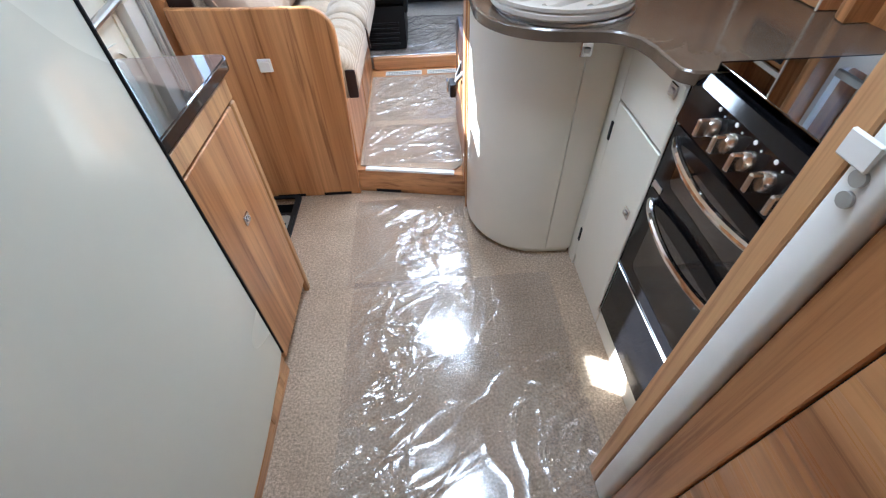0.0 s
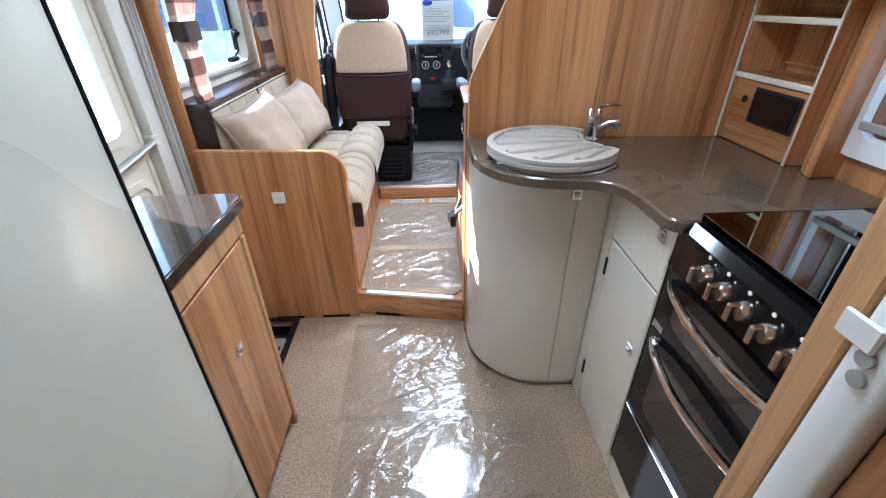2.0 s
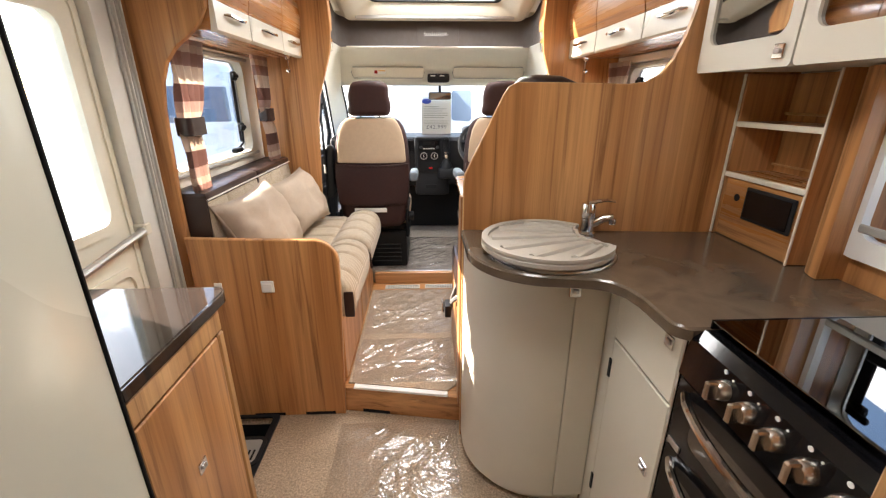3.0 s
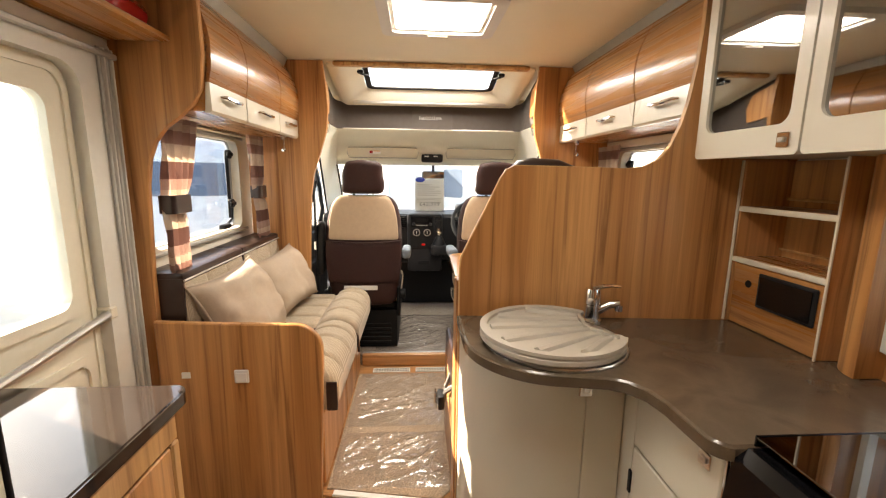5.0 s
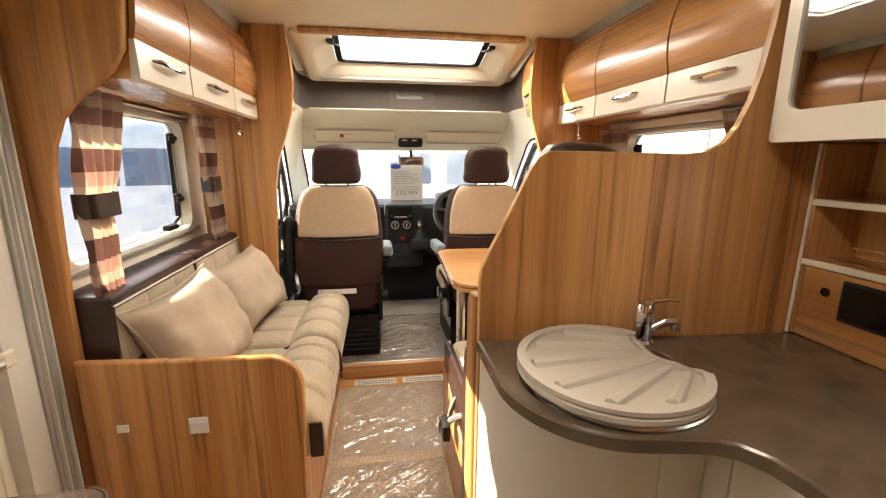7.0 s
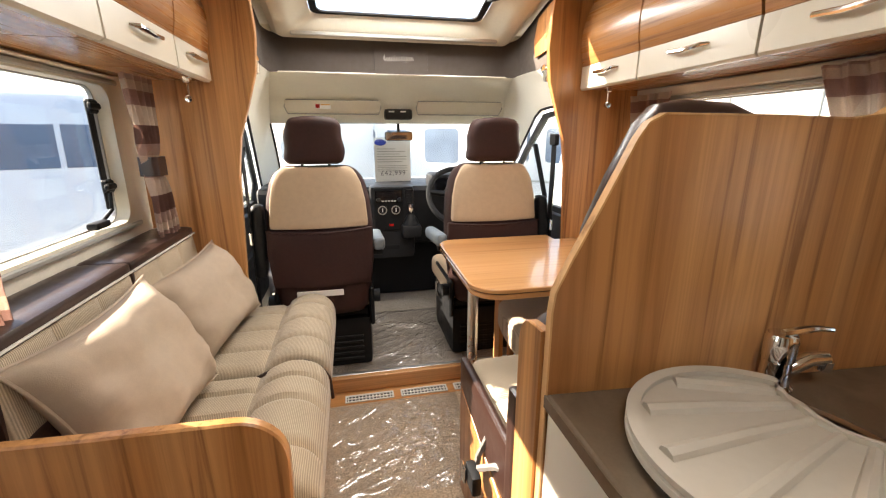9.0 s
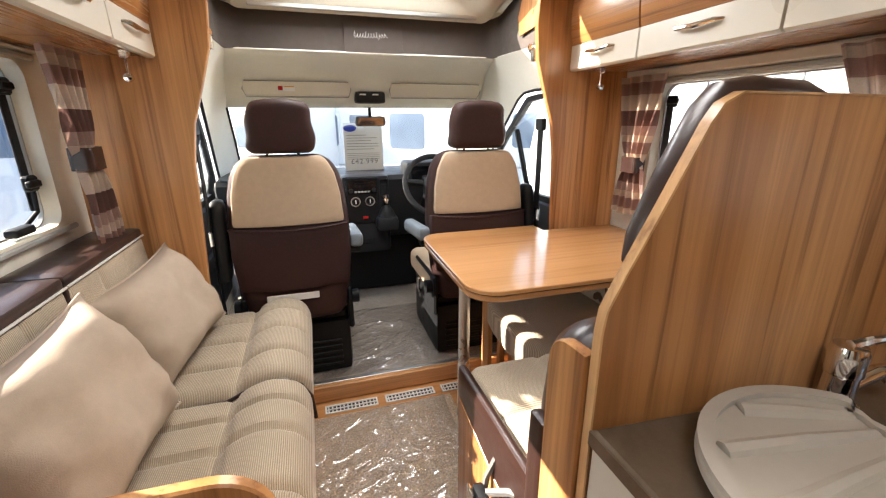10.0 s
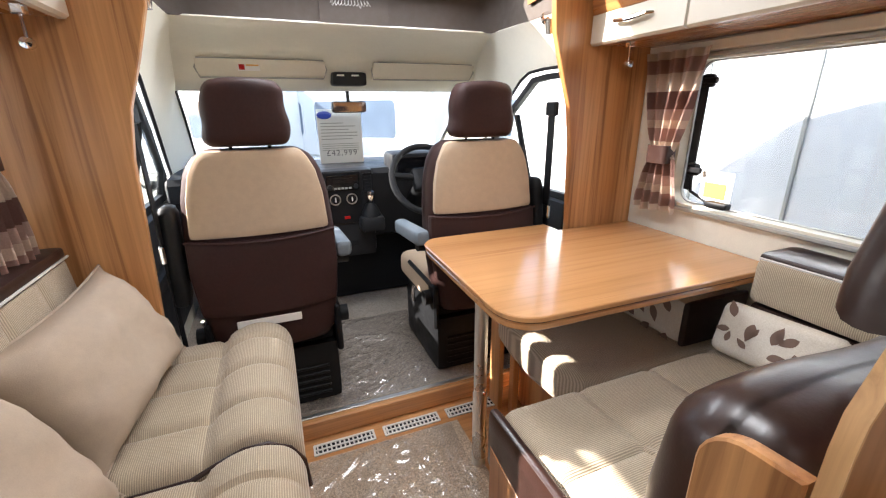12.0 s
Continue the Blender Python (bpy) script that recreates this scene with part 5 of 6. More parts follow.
film_sheet(-0.265, 0.50, 0.05, 1.10, 0.003, 1.0, "creased clear plastic film protecting the kitchen carpet", 0.0075, 0.32)
film_sheet(-0.29, 0.20, 1.07, 1.60, 0.0045, 5.0, "creased clear plastic film lapping over the kitchen carpet", 0.0075, 0.35)
film_sheet(-0.262, 0.205, 1.70, 2.06, 0.1325, 9.0, "creased clear plastic film on the lounge step", 0.010, 0.85)
film_sheet(-0.262, 0.325, 2.11, 2.66, 0.1325, 14.0, "creased clear plastic film on the lounge floor", 0.011, 0.9)
film_sheet(-0.20, 0.42, 2.845, 3.55, 0.1985, 21.0, "creased clear plastic film on the cab floor", 0.016, 0.85)

# ---- cab: seats ----
WIDTH = [(0.45, 0.19), (0.62, 0.225), (0.80, 0.245), (0.95, 0.243), (1.05, 0.235), (1.13, 0.216), (1.18, 0.188), (1.21, 0.155)]


def half_width(z):
    for (z0, w0), (z1, w1) in zip(WIDTH, WIDTH[1:]):
        if z <= z1:
            return w0 + (w1 - w0) * max(0, (z - z0) / (z1 - z0))
    return WIDTH[-1][1]


def cab_seat(x, y, folded):
    """Swivel cab seat seen from behind, standing at x with its back at y; folded names the side whose armrest is up."""
    st = thing("cab_seat", x, y + 0.3, 0.195, "cab seat with brown and beige cover, armrests and headrest", "seat", "cab seats")

    def shaped(p, u):
        w = half_width(p.z) / 0.245
        back = 0.10 * (p.z - 0.6)
        side = (abs(p.x) / 0.245) ** 2
        return Vector((x + p.x * w, y + p.y + back + (0.035 * side if p.y < 0.07 else 0), p.z))
    part("backrest", soft(-0.245, 0.245, 0.0, 0.15, 0.50, 1.205, 0.05, (24, 8, 34), shaped), vinyl_seat, st, "dark brown seat shell")
    part("upper_cover", soft(-0.222, 0.222, -0.012, 0.03, 0.925, 1.203, 0.012, (24, 3, 18), shaped), beige_cover, st, "beige upper back cover")
    part("lower_pocket", soft(-0.240, 0.240, -0.014, 0.03, 0.655, 0.922, 0.012, (24, 3, 16), lambda p, u: shaped(Vector((p.x, p.y - 0.006 * math.sin(math.pi * u.x), p.z - 0.010 * math.sin(math.pi * u.x) * u.z)), u)), vinyl_seat, st, "dark brown stretched back pocket")
    part("pocket_hem", tube([shaped(Vector((-0.238 + 0.476 * k / 16, -0.018 - 0.006 * math.sin(math.pi * k / 16), 0.92 - 0.010 * math.sin(math.pi * k / 16))), None) for k in range(17)], 0.005, 6), vinyl_seat, st)
    hx = lambda p, u: Vector((x + p.x * (1.03 - 0.16 * max(0.0, u.z - 0.25)) + 0.003 * math.sin(p.z * 60), y + p.y + 0.012 * math.sin(math.pi * u.x) * (1 if u.y > 0.5 else -1), p.z + (0.014 * (1 - (p.x / 0.128) ** 2) if u.z > 0.5 else 0.0)))
    part("headrest", soft(-0.128, 0.128, 0.05, 0.16, 1.214, 1.408, 0.034, (18, 8, 16), hx), vinyl_seat, st, "dark brown headrest")
    for s in (-1, 1):
        part("headrest_post", tube([(x + s * 0.06, y + 0.11, 1.18), (x + s * 0.06, y + 0.11, 1.23)], 0.006, 8), black_plastic, st)
        if s == folded:
            ar = part("armrest", soft(x + s * 0.275 - 0.028, x + s * 0.275 + 0.028, y + 0.03, y + 0.11, 0.70, 1.035, 0.024, (4, 5, 12), lambda p, u: Vector((p.x, p.y + 0.05 * u.z, p.z))), black_plastic, st, "black armrest folded up")
        else:
            ar = part("armrest", soft(x + s * 0.268 - 0.030, x + s * 0.268 + 0.030, y + 0.05, y + 0.40, 0.80, 0.868, 0.022, (6, 12, 6), lambda p, u: Vector((p.x, p.y, p.z - 0.03 * u.y))), arm_grey, st, "blue-grey armrest folded down")
        part("pivot", lathe([(0.0, -0.03), (0.03, -0.028), (0.032, 0.028), (0.0, 0.03)], (x + s * 0.255, y + 0.10, 0.80), "x", 16), black_plastic, ar)
        part("recline_knob", lathe([(0.0, -0.02), (0.032, -0.018), (0.032, 0.018), (0.0, 0.02)], (x + s * 0.245, y + 0.09, 0.56), "x", 16), black_plastic, st)
        part("side_bracket", B(x + s * 0.22 - 0.012, x + s * 0.22 + 0.012, y + 0.04, y + 0.42, 0.42, 0.62, 0.008), black_plastic, st)
    part("lever", tube([(x - 0.24, y + 0.30, 0.45), (x - 0.26, y + 0.25, 0.50), (x - 0.265, y + 0.22, 0.56)], 0.008, 8), chrome, st)
    part("seat_pad", soft(x - 0.235, x + 0.235, y + 0.08, y + 0.56, 0.50, 0.63, 0.04, (14, 14, 6)), beige_cover, st)
    part("swivel_plate", B(x - 0.20, x + 0.20, y + 0.09, y + 0.50, 0.46, 0.50, 0.006), rubber, st)
    pd = part("pedestal", soft(x - 0.215, x + 0.215, y + 0.06, y + 0.52, 0.196, 0.46, 0.02, (10, 10, 8)), black_plastic, st, "black moulded pedestal")
    for k in range(5):
        part("louvre", B(x - 0.17, x + 0.17, y + 0.052, y + 0.062, 0.235 + k * 0.03, 0.247 + k * 0.03, 0.003), black_plastic, pd)
    part("label_tag", B(x - 0.12, x + 0.09, y - 0.012, y - 0.008, 0.612, 0.642, 0.002), white_plastic, st, "folded white plastic flap")
    return st


cab_seat(-0.262, 2.845, -1)
cab_seat(0.585, 2.845, 1)

# ---- cab: shell ----
SEAL = [(2.79, 1.475), (3.02, 1.475), (3.12, 1.468), (3.20, 1.44), (3.50, 1.265), (3.86, 1.05), (4.10, 0.90)]
SCREEN_EDGE = [(0.742, 3.765, 1.412), (0.775, 4.10, 1.235), (0.82, 4.50, 1.02)]


def door_half(z):
    """Half width of the cab at the doors, which lean in above the waist."""
    return 0.745 + 0.26 * max(0.0, 1.47 - max(z, 0.93))


def leaned(bm, sx):
    """Turns a mesh drawn in (depth, y, z) into place on a leaning cab door."""
    for v in bm.verts:
        v.co.x = MID_X + sx * (door_half(v.co.z) + v.co.x)
    bmesh.ops.recalc_face_normals(bm, faces=bm.faces)
    return bm


for nm, sx in (("wall_cab_left", -1), ("wall_cab_right", 1)):
    xi = MID_X + sx * 0.90
    a, b = sorted((xi, xi + sx * 0.05))
    wl = wall_x(nm, a, b, 2.80, 3.98, 0.0, 1.62, [(2.82, 3.98, 0.93, 1.50)], cream_plastic, "cream trimmed cab door with window")
    dwn = thing("window_5" if sx < 0 else "window_6", xi, 3.35, 0.93, "cab door window with black frame and rubber seal", "window", kind="structure")
    part("door_seal", tube([(MID_X + sx * (door_half(z) - 0.004), y, z) for y, z in SEAL], 0.007, 8), rubber, dwn)
    outer = [(2.80, 0.90), (2.80, 1.458), (3.00, 1.458), (3.12, 1.448), (3.48, 1.25), (3.84, 1.03), (3.95, 0.90)]
    inner = [(2.84, 0.935), (2.84, 1.435), (3.00, 1.435), (3.11, 1.425), (3.45, 1.24), (3.77, 1.045), (3.80, 0.935)]
    part("window_frame", leaned(ring(outer, inner, "x", 0.004, 0.030), sx), grey_plastic, dwn, "black door window frame")
    p = part("pane", leaned(prism(inner, "x", 0.014, 0.018), sx), glass, dwn, smooth=0)
    p.visible_shadow = False
    part("window_divider", leaned(B(0.002, 0.026, 3.30, 3.325, 0.965, 1.29, 0.003), sx), rubber, dwn)
    a, b = sorted((xi - sx * 0.05, xi - sx * 0.002))
    part("door_trim", soft(a, b, 2.95, 3.80, 0.35, 0.905, 0.02, (3, 16, 12)), grey_plastic, dwn, "dark grey door trim")
    part("arm_pull", soft(*sorted((xi - sx * 0.09, xi - sx * 0.05)), 3.10, 3.50, 0.66, 0.72, 0.015, (3, 10, 3)), black_plastic, dwn)
    part("pillar_strip", B(*sorted((xi - sx * 0.16, xi - sx * 0.002)), 2.783, 2.80, 0.20, 1.475, 0.004), cream_plastic, dwn, "cream strip behind the wooden pillar")
    sb = thing("seat_belt", xi - sx * 0.05, 2.90, 0.3, "dark cab seat belt hanging at the door pillar", "seat belt", "cab belts")
    xb = MID_X + sx * 0.725
    part("strap", prism([(xb - 0.002, 0.33), (xb + 0.002, 0.33), (xb + 0.002, 1.30), (xb - 0.002, 1.30)], "y", 2.885, 2.93), rubber, sb)
    part("guide", B(xb - 0.012, xb + 0.012, 2.875, 2.94, 1.29, 1.345, 0.005), black_plastic, sb)
    part("tongue", B(xb - 0.008, xb + 0.008, 2.88, 2.935, 0.86, 0.92, 0.004), chrome, sb)
    part("lower_cover", soft(xb - 0.04, xb + 0.04, 2.86, 2.95, 0.196, 0.36, 0.015, (4, 4, 6)), black_plastic, sb)
    ap = thing("pillar_windscreen_left" if sx < 0 else "pillar_windscreen_right", MID_X + sx * 0.8, 4.0, 1.0, "white front wing and seal beside the windscreen", "pillar", kind="structure")
    part("screen_seal", tube([(MID_X + sx * (d - 0.004), y, z) for d, y, z in SCREEN_EDGE], 0.007, 6), rubber, ap)
    part("front_wing", prism([(3.985, 0.0), (4.56, 0.0), (4.56, 0.90), (3.985, 0.92)], "x", *sorted((xi, xi + sx * 0.05))), white_paint, ap)
    part("roof_side", prism([(2.80, 1.622), (3.62, 1.622), (3.29, 1.925), (2.80, 2.045)], "x", *sorted((xi + sx * 0.002, xi + sx * 0.05))), white_paint, ap)

# roof over the cab
bm = bmesh.new()
for a, b in ((-0.93, -0.435), (0.765, 1.255)):
    prism([(2.802, 1.962), (3.29, 1.86), (3.29, 1.93), (2.802, 2.05)], "x", a, b, bm=bm)
prism([(3.292, 1.83), (3.85, 1.475), (3.86, 1.52), (3.292, 1.93)], "x", -0.93, 1.255, bm=bm)
single("ceiling_cab", bm, lining, "cream roof over the driving cab", "ceiling", kind="structure", smooth=0)

sk_ = thing("window_skylight", MID_X, 3.02, 1.85, "large opening skylight above the cab, bright with sky", "skylight", kind="structure")


def loop3(hw, y0, y1, z0, z1, r):
    return [(x, y, z0 + (z1 - z0) * (y - y0) / (y1 - y0)) for x, y in rrect(MID_X - hw, MID_X + hw, y0, y1, r, 5)]


def loft(loops, close=True):
    bm = bmesh.new()
    vs = [[bm.verts.new(p) for p in l] for l in loops]
    n = len(vs[0])
    for k in range(len(vs) if close else len(vs) - 1):
        p, q = vs[k], vs[(k + 1) % len(vs)]
        for i in range(n):
            bm.faces.new((p[i], p[(i + 1) % n], q[(i + 1) % n], q[i]))
    bmesh.ops.recalc_face_normals(bm, faces=bm.faces)
    return bm


part("tray", loft([loop3(0.610, 2.80, 3.285, 1.95, 1.818, 0.035), loop3(0.580, 2.81, 3.262, 1.936, 1.800, 0.03), loop3(0.535, 2.82, 3.235, 1.945, 1.815, 0.03), loop3(0.51, 2.83, 3.22, 1.955, 1.835, 0.04), loop3(0.42, 2.85, 3.20, 1.985, 1.895, 0.04), loop3(0.43, 2.84, 3.21, 2.0, 1.91, 0.04), loop3(0.62, 2.79, 3.30, 1.99, 1.86, 0.05)]), cream_plastic, sk_)
part("rubber_seal", loft([loop3(0.418, 2.852, 3.198, 1.984, 1.894, 0.04), loop3(0.385, 2.868, 3.180, 1.986, 1.898, 0.035), loop3(0.385, 2.868, 3.180, 1.994, 1.906, 0.035), loop3(0.418, 2.852, 3.198, 1.994, 1.904, 0.04)]), rubber, sk_, "black rubber seal")
part("blind_rail", B(MID_X - 0.52, MID_X + 0.52, 3.225, 3.245, 1.806, 1.826, 0.004), aluminium, sk_)
part("rear_trim", B(MID_X - 0.56, MID_X + 0.56, 2.752, 2.80, 1.935, 1.957, 0.006), wood_edge, sk_, "light wooden trim bar")
gbm = loft([loop3(0.425, 2.845, 3.205, 2.006, 1.916, 0.04), loop3(0.425, 2.845, 3.205, 2.010, 1.920, 0.04)], False)
gbm.faces.new([v for v in gbm.verts][: len(gbm.verts) // 2])
p = part("pane", gbm, glass, sk_, smooth=0)
p.visible_shadow = False
for sx in (-1, 1):
    x = MID_X + sx * 0.43
    ct_ = part("catch", soft(x - 0.02, x + 0.02, 2.93, 2.97, 1.935, 1.955, 0.006, (4, 4, 3)), black_plastic, sk_)
    part("lever", tube([(x, 2.95, 1.935), (x - sx * 0.045, 2.985, 1.93)], 0.006, 8), black_plastic, ct_)

# grey-brown band round three sides and cream headlining below it
half_line = [(0.640, 2.782), (0.645, 3.0), (0.650, 3.20)] + [(0.57 + 0.08 * math.cos(radians(q)), 3.22 + 0.08 * math.sin(radians(q))) for q in (0, 22, 45, 68, 90)]
U_LINE = [(MID_X - d, y) for d, y in half_line] + [(MID_X + d, y) for d, y in half_line[::-1]]
U_OUT = [(MID_X + (x - MID_X) * 1.03, y + (0.018 if y > 3.25 else 0.0)) for x, y in U_LINE]


def u_top(y):
    return 1.948 - max(0.0, y - 2.79) * 0.245


bm = bmesh.new()
ring_rows = []
for line, low in ((U_LINE, 1), (U_LINE, 0), (U_OUT, 0), (U_OUT, 1)):
    ring_rows.append([bm.verts.new((x, y, 1.646 if low else u_top(y))) for x, y in line])
for a, b in zip(ring_rows, ring_rows[1:] + ring_rows[:1]):
    for i in range(len(U_LINE) - 1):
        bm.faces.new((a[i], a[i + 1], b[i + 1], b[i]))
bmesh.ops.recalc_face_normals(bm, faces=bm.faces)
hb = thing("headlining_band", MID_X, 3.2, 1.645, "grey-brown padded band above the cab with a stitched silver emblem", "headlining", kind="structure")
part("band", bm, band_cloth, hb)
part("patch", soft(MID_X - 0.122, MID_X + 0.158, 3.291, 3.299, 1.650, 1.79, 0.003, (8, 2, 6)), band_cloth, hb)
# emblem: a flowing stitched line, not lettered
pts = []
for k in range(60):
    t = k / 59
    h = 0.020 if (k // 3) % 7 == 0 else 0.010
    pts.append((MID_X - 0.075 + 0.155 * t + 0.004 * math.sin(k * 1.3), 3.292, 1.722 + h * math.sin(k * 1.25) + 0.006 * t))
part("emblem", tube(pts, 0.0016, 5), silver_thread, hb, "silver stitched line")

bm = bmesh.new()


def sheet_of(rows):
    vs = [[bm.verts.new(p) for p in r] for r in rows]
    for a, b in zip(vs, vs[1:]):
        for i in range(len(a) - 1):
            bm.faces.new((a[i], a[i + 1], b[i + 1], b[i]))


# front: from the band down to the top of the windscreen
PROF = [(0.0, 0.0), (0.04, 0.05), (0.12, 0.09), (0.25, 0.15), (0.40, 0.24), (0.50, 0.34), (0.58, 0.46), (0.64, 0.64), (0.70, 0.80), (0.78, 0.90), (0.88, 0.96), (1.0, 1.0)]
rows = []
for t, d in PROF:
    row = []
    for i in range(49):
        k = i / 24 - 1
        bow_y = 0.03 * (1 - k * k)
        row.append((MID_X + k * (0.640 + 0.102 * t), 3.292 + (3.765 + bow_y - 3.292) * t, 1.647 - d * 0.235))
    rows.append(row)
sheet_of(rows)
# sides: from the band outwards to the door seals and down the windscreen pillars
for sx in (-1, 1):
    inner = [(0.640, 2.782, 1.647), (0.645, 3.0, 1.647), (0.645, 3.22, 1.647)]
    inner += [(0.640 + 0.102 * t, 3.292 + 0.473 * t, 1.647 - d * 0.235) for t, d in PROF] + [SCREEN_EDGE[1], SCREEN_EDGE[2]]
    seal_len = [i / (len(inner) - 1) for i in range(len(inner))]
    rows = []
    for q, (d, y, z) in zip(seal_len, inner):
        f = (0.0 if q < 0.02 else 0.35 * min(1, q / 0.22) if q < 0.22 else 0.35 + 0.65 * (q - 0.22) / 0.78) * (len(SEAL) - 1)
        i = min(int(f), len(SEAL) - 2)
        sy, sz = (SEAL[i][k] + (SEAL[i + 1][k] - SEAL[i][k]) * (f - i) for k in (0, 1))
        row = []
        for k in range(9):
            u = k / 8
            out = math.sin(math.pi * u) * 0.018
            row.append((MID_X + sx * (d + (door_half(sz) - d) * u), y + (sy - y) * u, z + (sz - z) * u + out))
        rows.append(row)
    sheet_of(rows)
bmesh.ops.remove_doubles(bm, verts=bm.verts, dist=0.0005)
bmesh.ops.recalc_face_normals(bm, faces=bm.faces)
bmesh.ops.solidify(bm, geom=bm.faces, thickness=-0.006)
hl = thing("headlining", MID_X, 3.55, 1.46, "cream moulded headlining over the windscreen", "headlining", kind="structure")
part("shell", bm, headlining_mat, hl, smooth=50)
for sx in (-1, 1):
    x0, x1 = (-0.455, 0.085) if sx < 0 else (0.305, 0.845)
    vz = part("sun_visor", soft(x0, x1, 3.60, 3.635, 1.462, 1.535, 0.008, (10, 2, 5), lambda p, u: Vector((p.x, p.y - 0.06 * u.z, p.z))), cream_plastic, hl, "cream sun visor folded up")
    # grey tube drawn in for the shade line in the gap round the visor
    part("edge_seam", tube([(x0 + 0.01, 3.566, 1.537), (x0 - 0.004, 3.575, 1.50), (x0 + 0.01, 3.60, 1.462), (x1 - 0.01, 3.60, 1.462), (x1 + 0.004, 3.575, 1.50), (x1 - 0.01, 3.566, 1.537)], 0.0035, 6, closed=True), alu_grey, vz, "grey outline standing in for the shaded gap round the visor")
    if sx < 0:
        st_ = part("sticker", B(-0.29, -0.20, 3.560, 3.564, 1.488, 1.518), paper, vz, "small white warning sticker")
        part("mark", B(-0.285, -0.262, 3.5575, 3.5595, 1.492, 1.514), red_paint, st_)
        part("mark", B(-0.255, -0.205, 3.5575, 3.5595, 1.508, 1.514), yellow_ink, st_)
oc = part("roof_console", soft(0.112, 0.280, 3.585, 3.68, 1.432, 1.495, 0.012, (8, 5, 4)), grey_plastic, hl, "dark roof console")
for x in (0.135, 0.205):
    part("lamp_lens", B(x, x + 0.035, 3.581, 3.587, 1.474, 1.482, 0.002), white_plastic, oc)
for sx in (-1, 1):
    x = MID_X + sx * 0.625
    sp = thing("spot_lamp", x, 2.86, 1.62, "small chrome swivel spotlight at the cab corner", "spotlight", "cab spotlights")
    part("mount", lathe([(0.0, -0.006), (0.022, -0.006), (0.022, 0.004), (0.0, 0.004)], (x, 2.84, 1.63), "y", 16), chrome, sp)
    part("arm", tube([(x, 2.835, 1.63), (x - sx * 0.01, 2.80, 1.615)], 0.005, 8), chrome, sp)
    part("head", lathe([(0.0, -0.03), (0.014, -0.028), (0.018, 0.018), (0.0, 0.02)], (x - sx * 0.012, 2.80, 1.60), "z", 16), chrome, sp)
for sx in (-1, 1):
    x = MID_X + sx * 0.630
    single("panel_cubby", prism([(2.782, 1.72), (2.98, 1.70), (3.0, 1.78), (2.96, 1.87), (2.782, 1.915)], "x", *sorted((x, x + sx * 0.008))), wood_up, "small wooden pocket front beside the skylight", "panel", kind="structure")

# windscreen
ws = thing("window_windscreen", MID_X, 4.1, 1.0, "wide sloping windscreen of the cab", "windscreen", kind="structure")
bm = bmesh.new()
q = [(-0.585, 3.775, 1.412), (0.915, 3.775, 1.412), (0.995, 4.52, 1.0), (-0.665, 4.52, 1.0)]
vs = [bm.verts.new(c) for c in q] + [bm.verts.new((c[0], c[1] + 0.003, c[2] + 0.005)) for c in q]
for f in ((0, 1, 2, 3), (7, 6, 5, 4), (0, 4, 5, 1), (1, 5, 6, 2), (2, 6, 7, 3), (3, 7, 4, 0)):
    bm.faces.new([vs[i] for i in f])
p = part("pane", bm, screen_glass, ws, smooth=0)
p.visible_shadow = False
mr = thing("rear_view_mirror", 0.212, 3.76, 1.30, "oval rear-view mirror hanging at the windscreen", "mirror")
part("housing", soft(0.12, 0.305, 3.75, 3.785, 1.305, 1.365, 0.016, (10, 3, 5)), grey_plastic, mr)
part("mirror_glass", soft(0.128, 0.297, 3.7475, 3.7515, 1.311, 1.359, 0.0018, (8, 2, 4)), chrome, mr)
part("stem", tube([(0.212, 3.775, 1.36), (0.212, 3.79, 1.42), (0.212, 3.78, 1.47)], 0.010, 8), black_plastic, mr)

# ---- dashboard ----
db = thing("dashboard", MID_X, 3.95, 0.45, "black moulded dashboard with centre console and glove box", "dashboard")
part("upper", prism([(3.76, 0.62), (3.70, 0.72), (3.70, 0.985), (3.73, 1.012), (3.86, 1.02), (4.15, 1.015), (4.54, 0.985), (4.54, 0.30), (4.0, 0.30), (3.95, 0.55)], "x", -0.69, 1.02, 0.01), grey_plastic, db)
part("lower", soft(-0.68, 1.01, 3.86, 4.2, 0.20, 0.60, 0.03, (10, 4, 6)), black_plastic, db)
cc = part("centre_console", soft(0.0, 0.285, 3.60, 3.80, 0.55, 1.03, 0.025, (10, 6, 14)), grey_plastic, db)
part("console_face", B(0.022, 0.215, 3.592, 3.602, 0.745, 1.02, 0.004), black_plastic, cc)
rd = part("radio", B(0.034, 0.203, 3.585, 3.594, 0.925, 1.005, 0.004), black_enamel, cc)
for x in (0.052, 0.185):
    part("radio_knob", lathe([(0.0, -0.012), (0.012, -0.012), (0.013, 0.0), (0.0, 0.0)], (x, 3.585, 0.945), "y", 16), grey_plastic, rd)
for k in range(5):
    part("radio_button", B(0.072 + k * 0.019, 0.086 + k * 0.019, 3.581, 3.586, 0.932, 0.941, 0.001), alu_grey, rd)
part("radio_display", B(0.07, 0.168, 3.583, 3.586, 0.962, 0.99, 0.001), screen_black, rd)
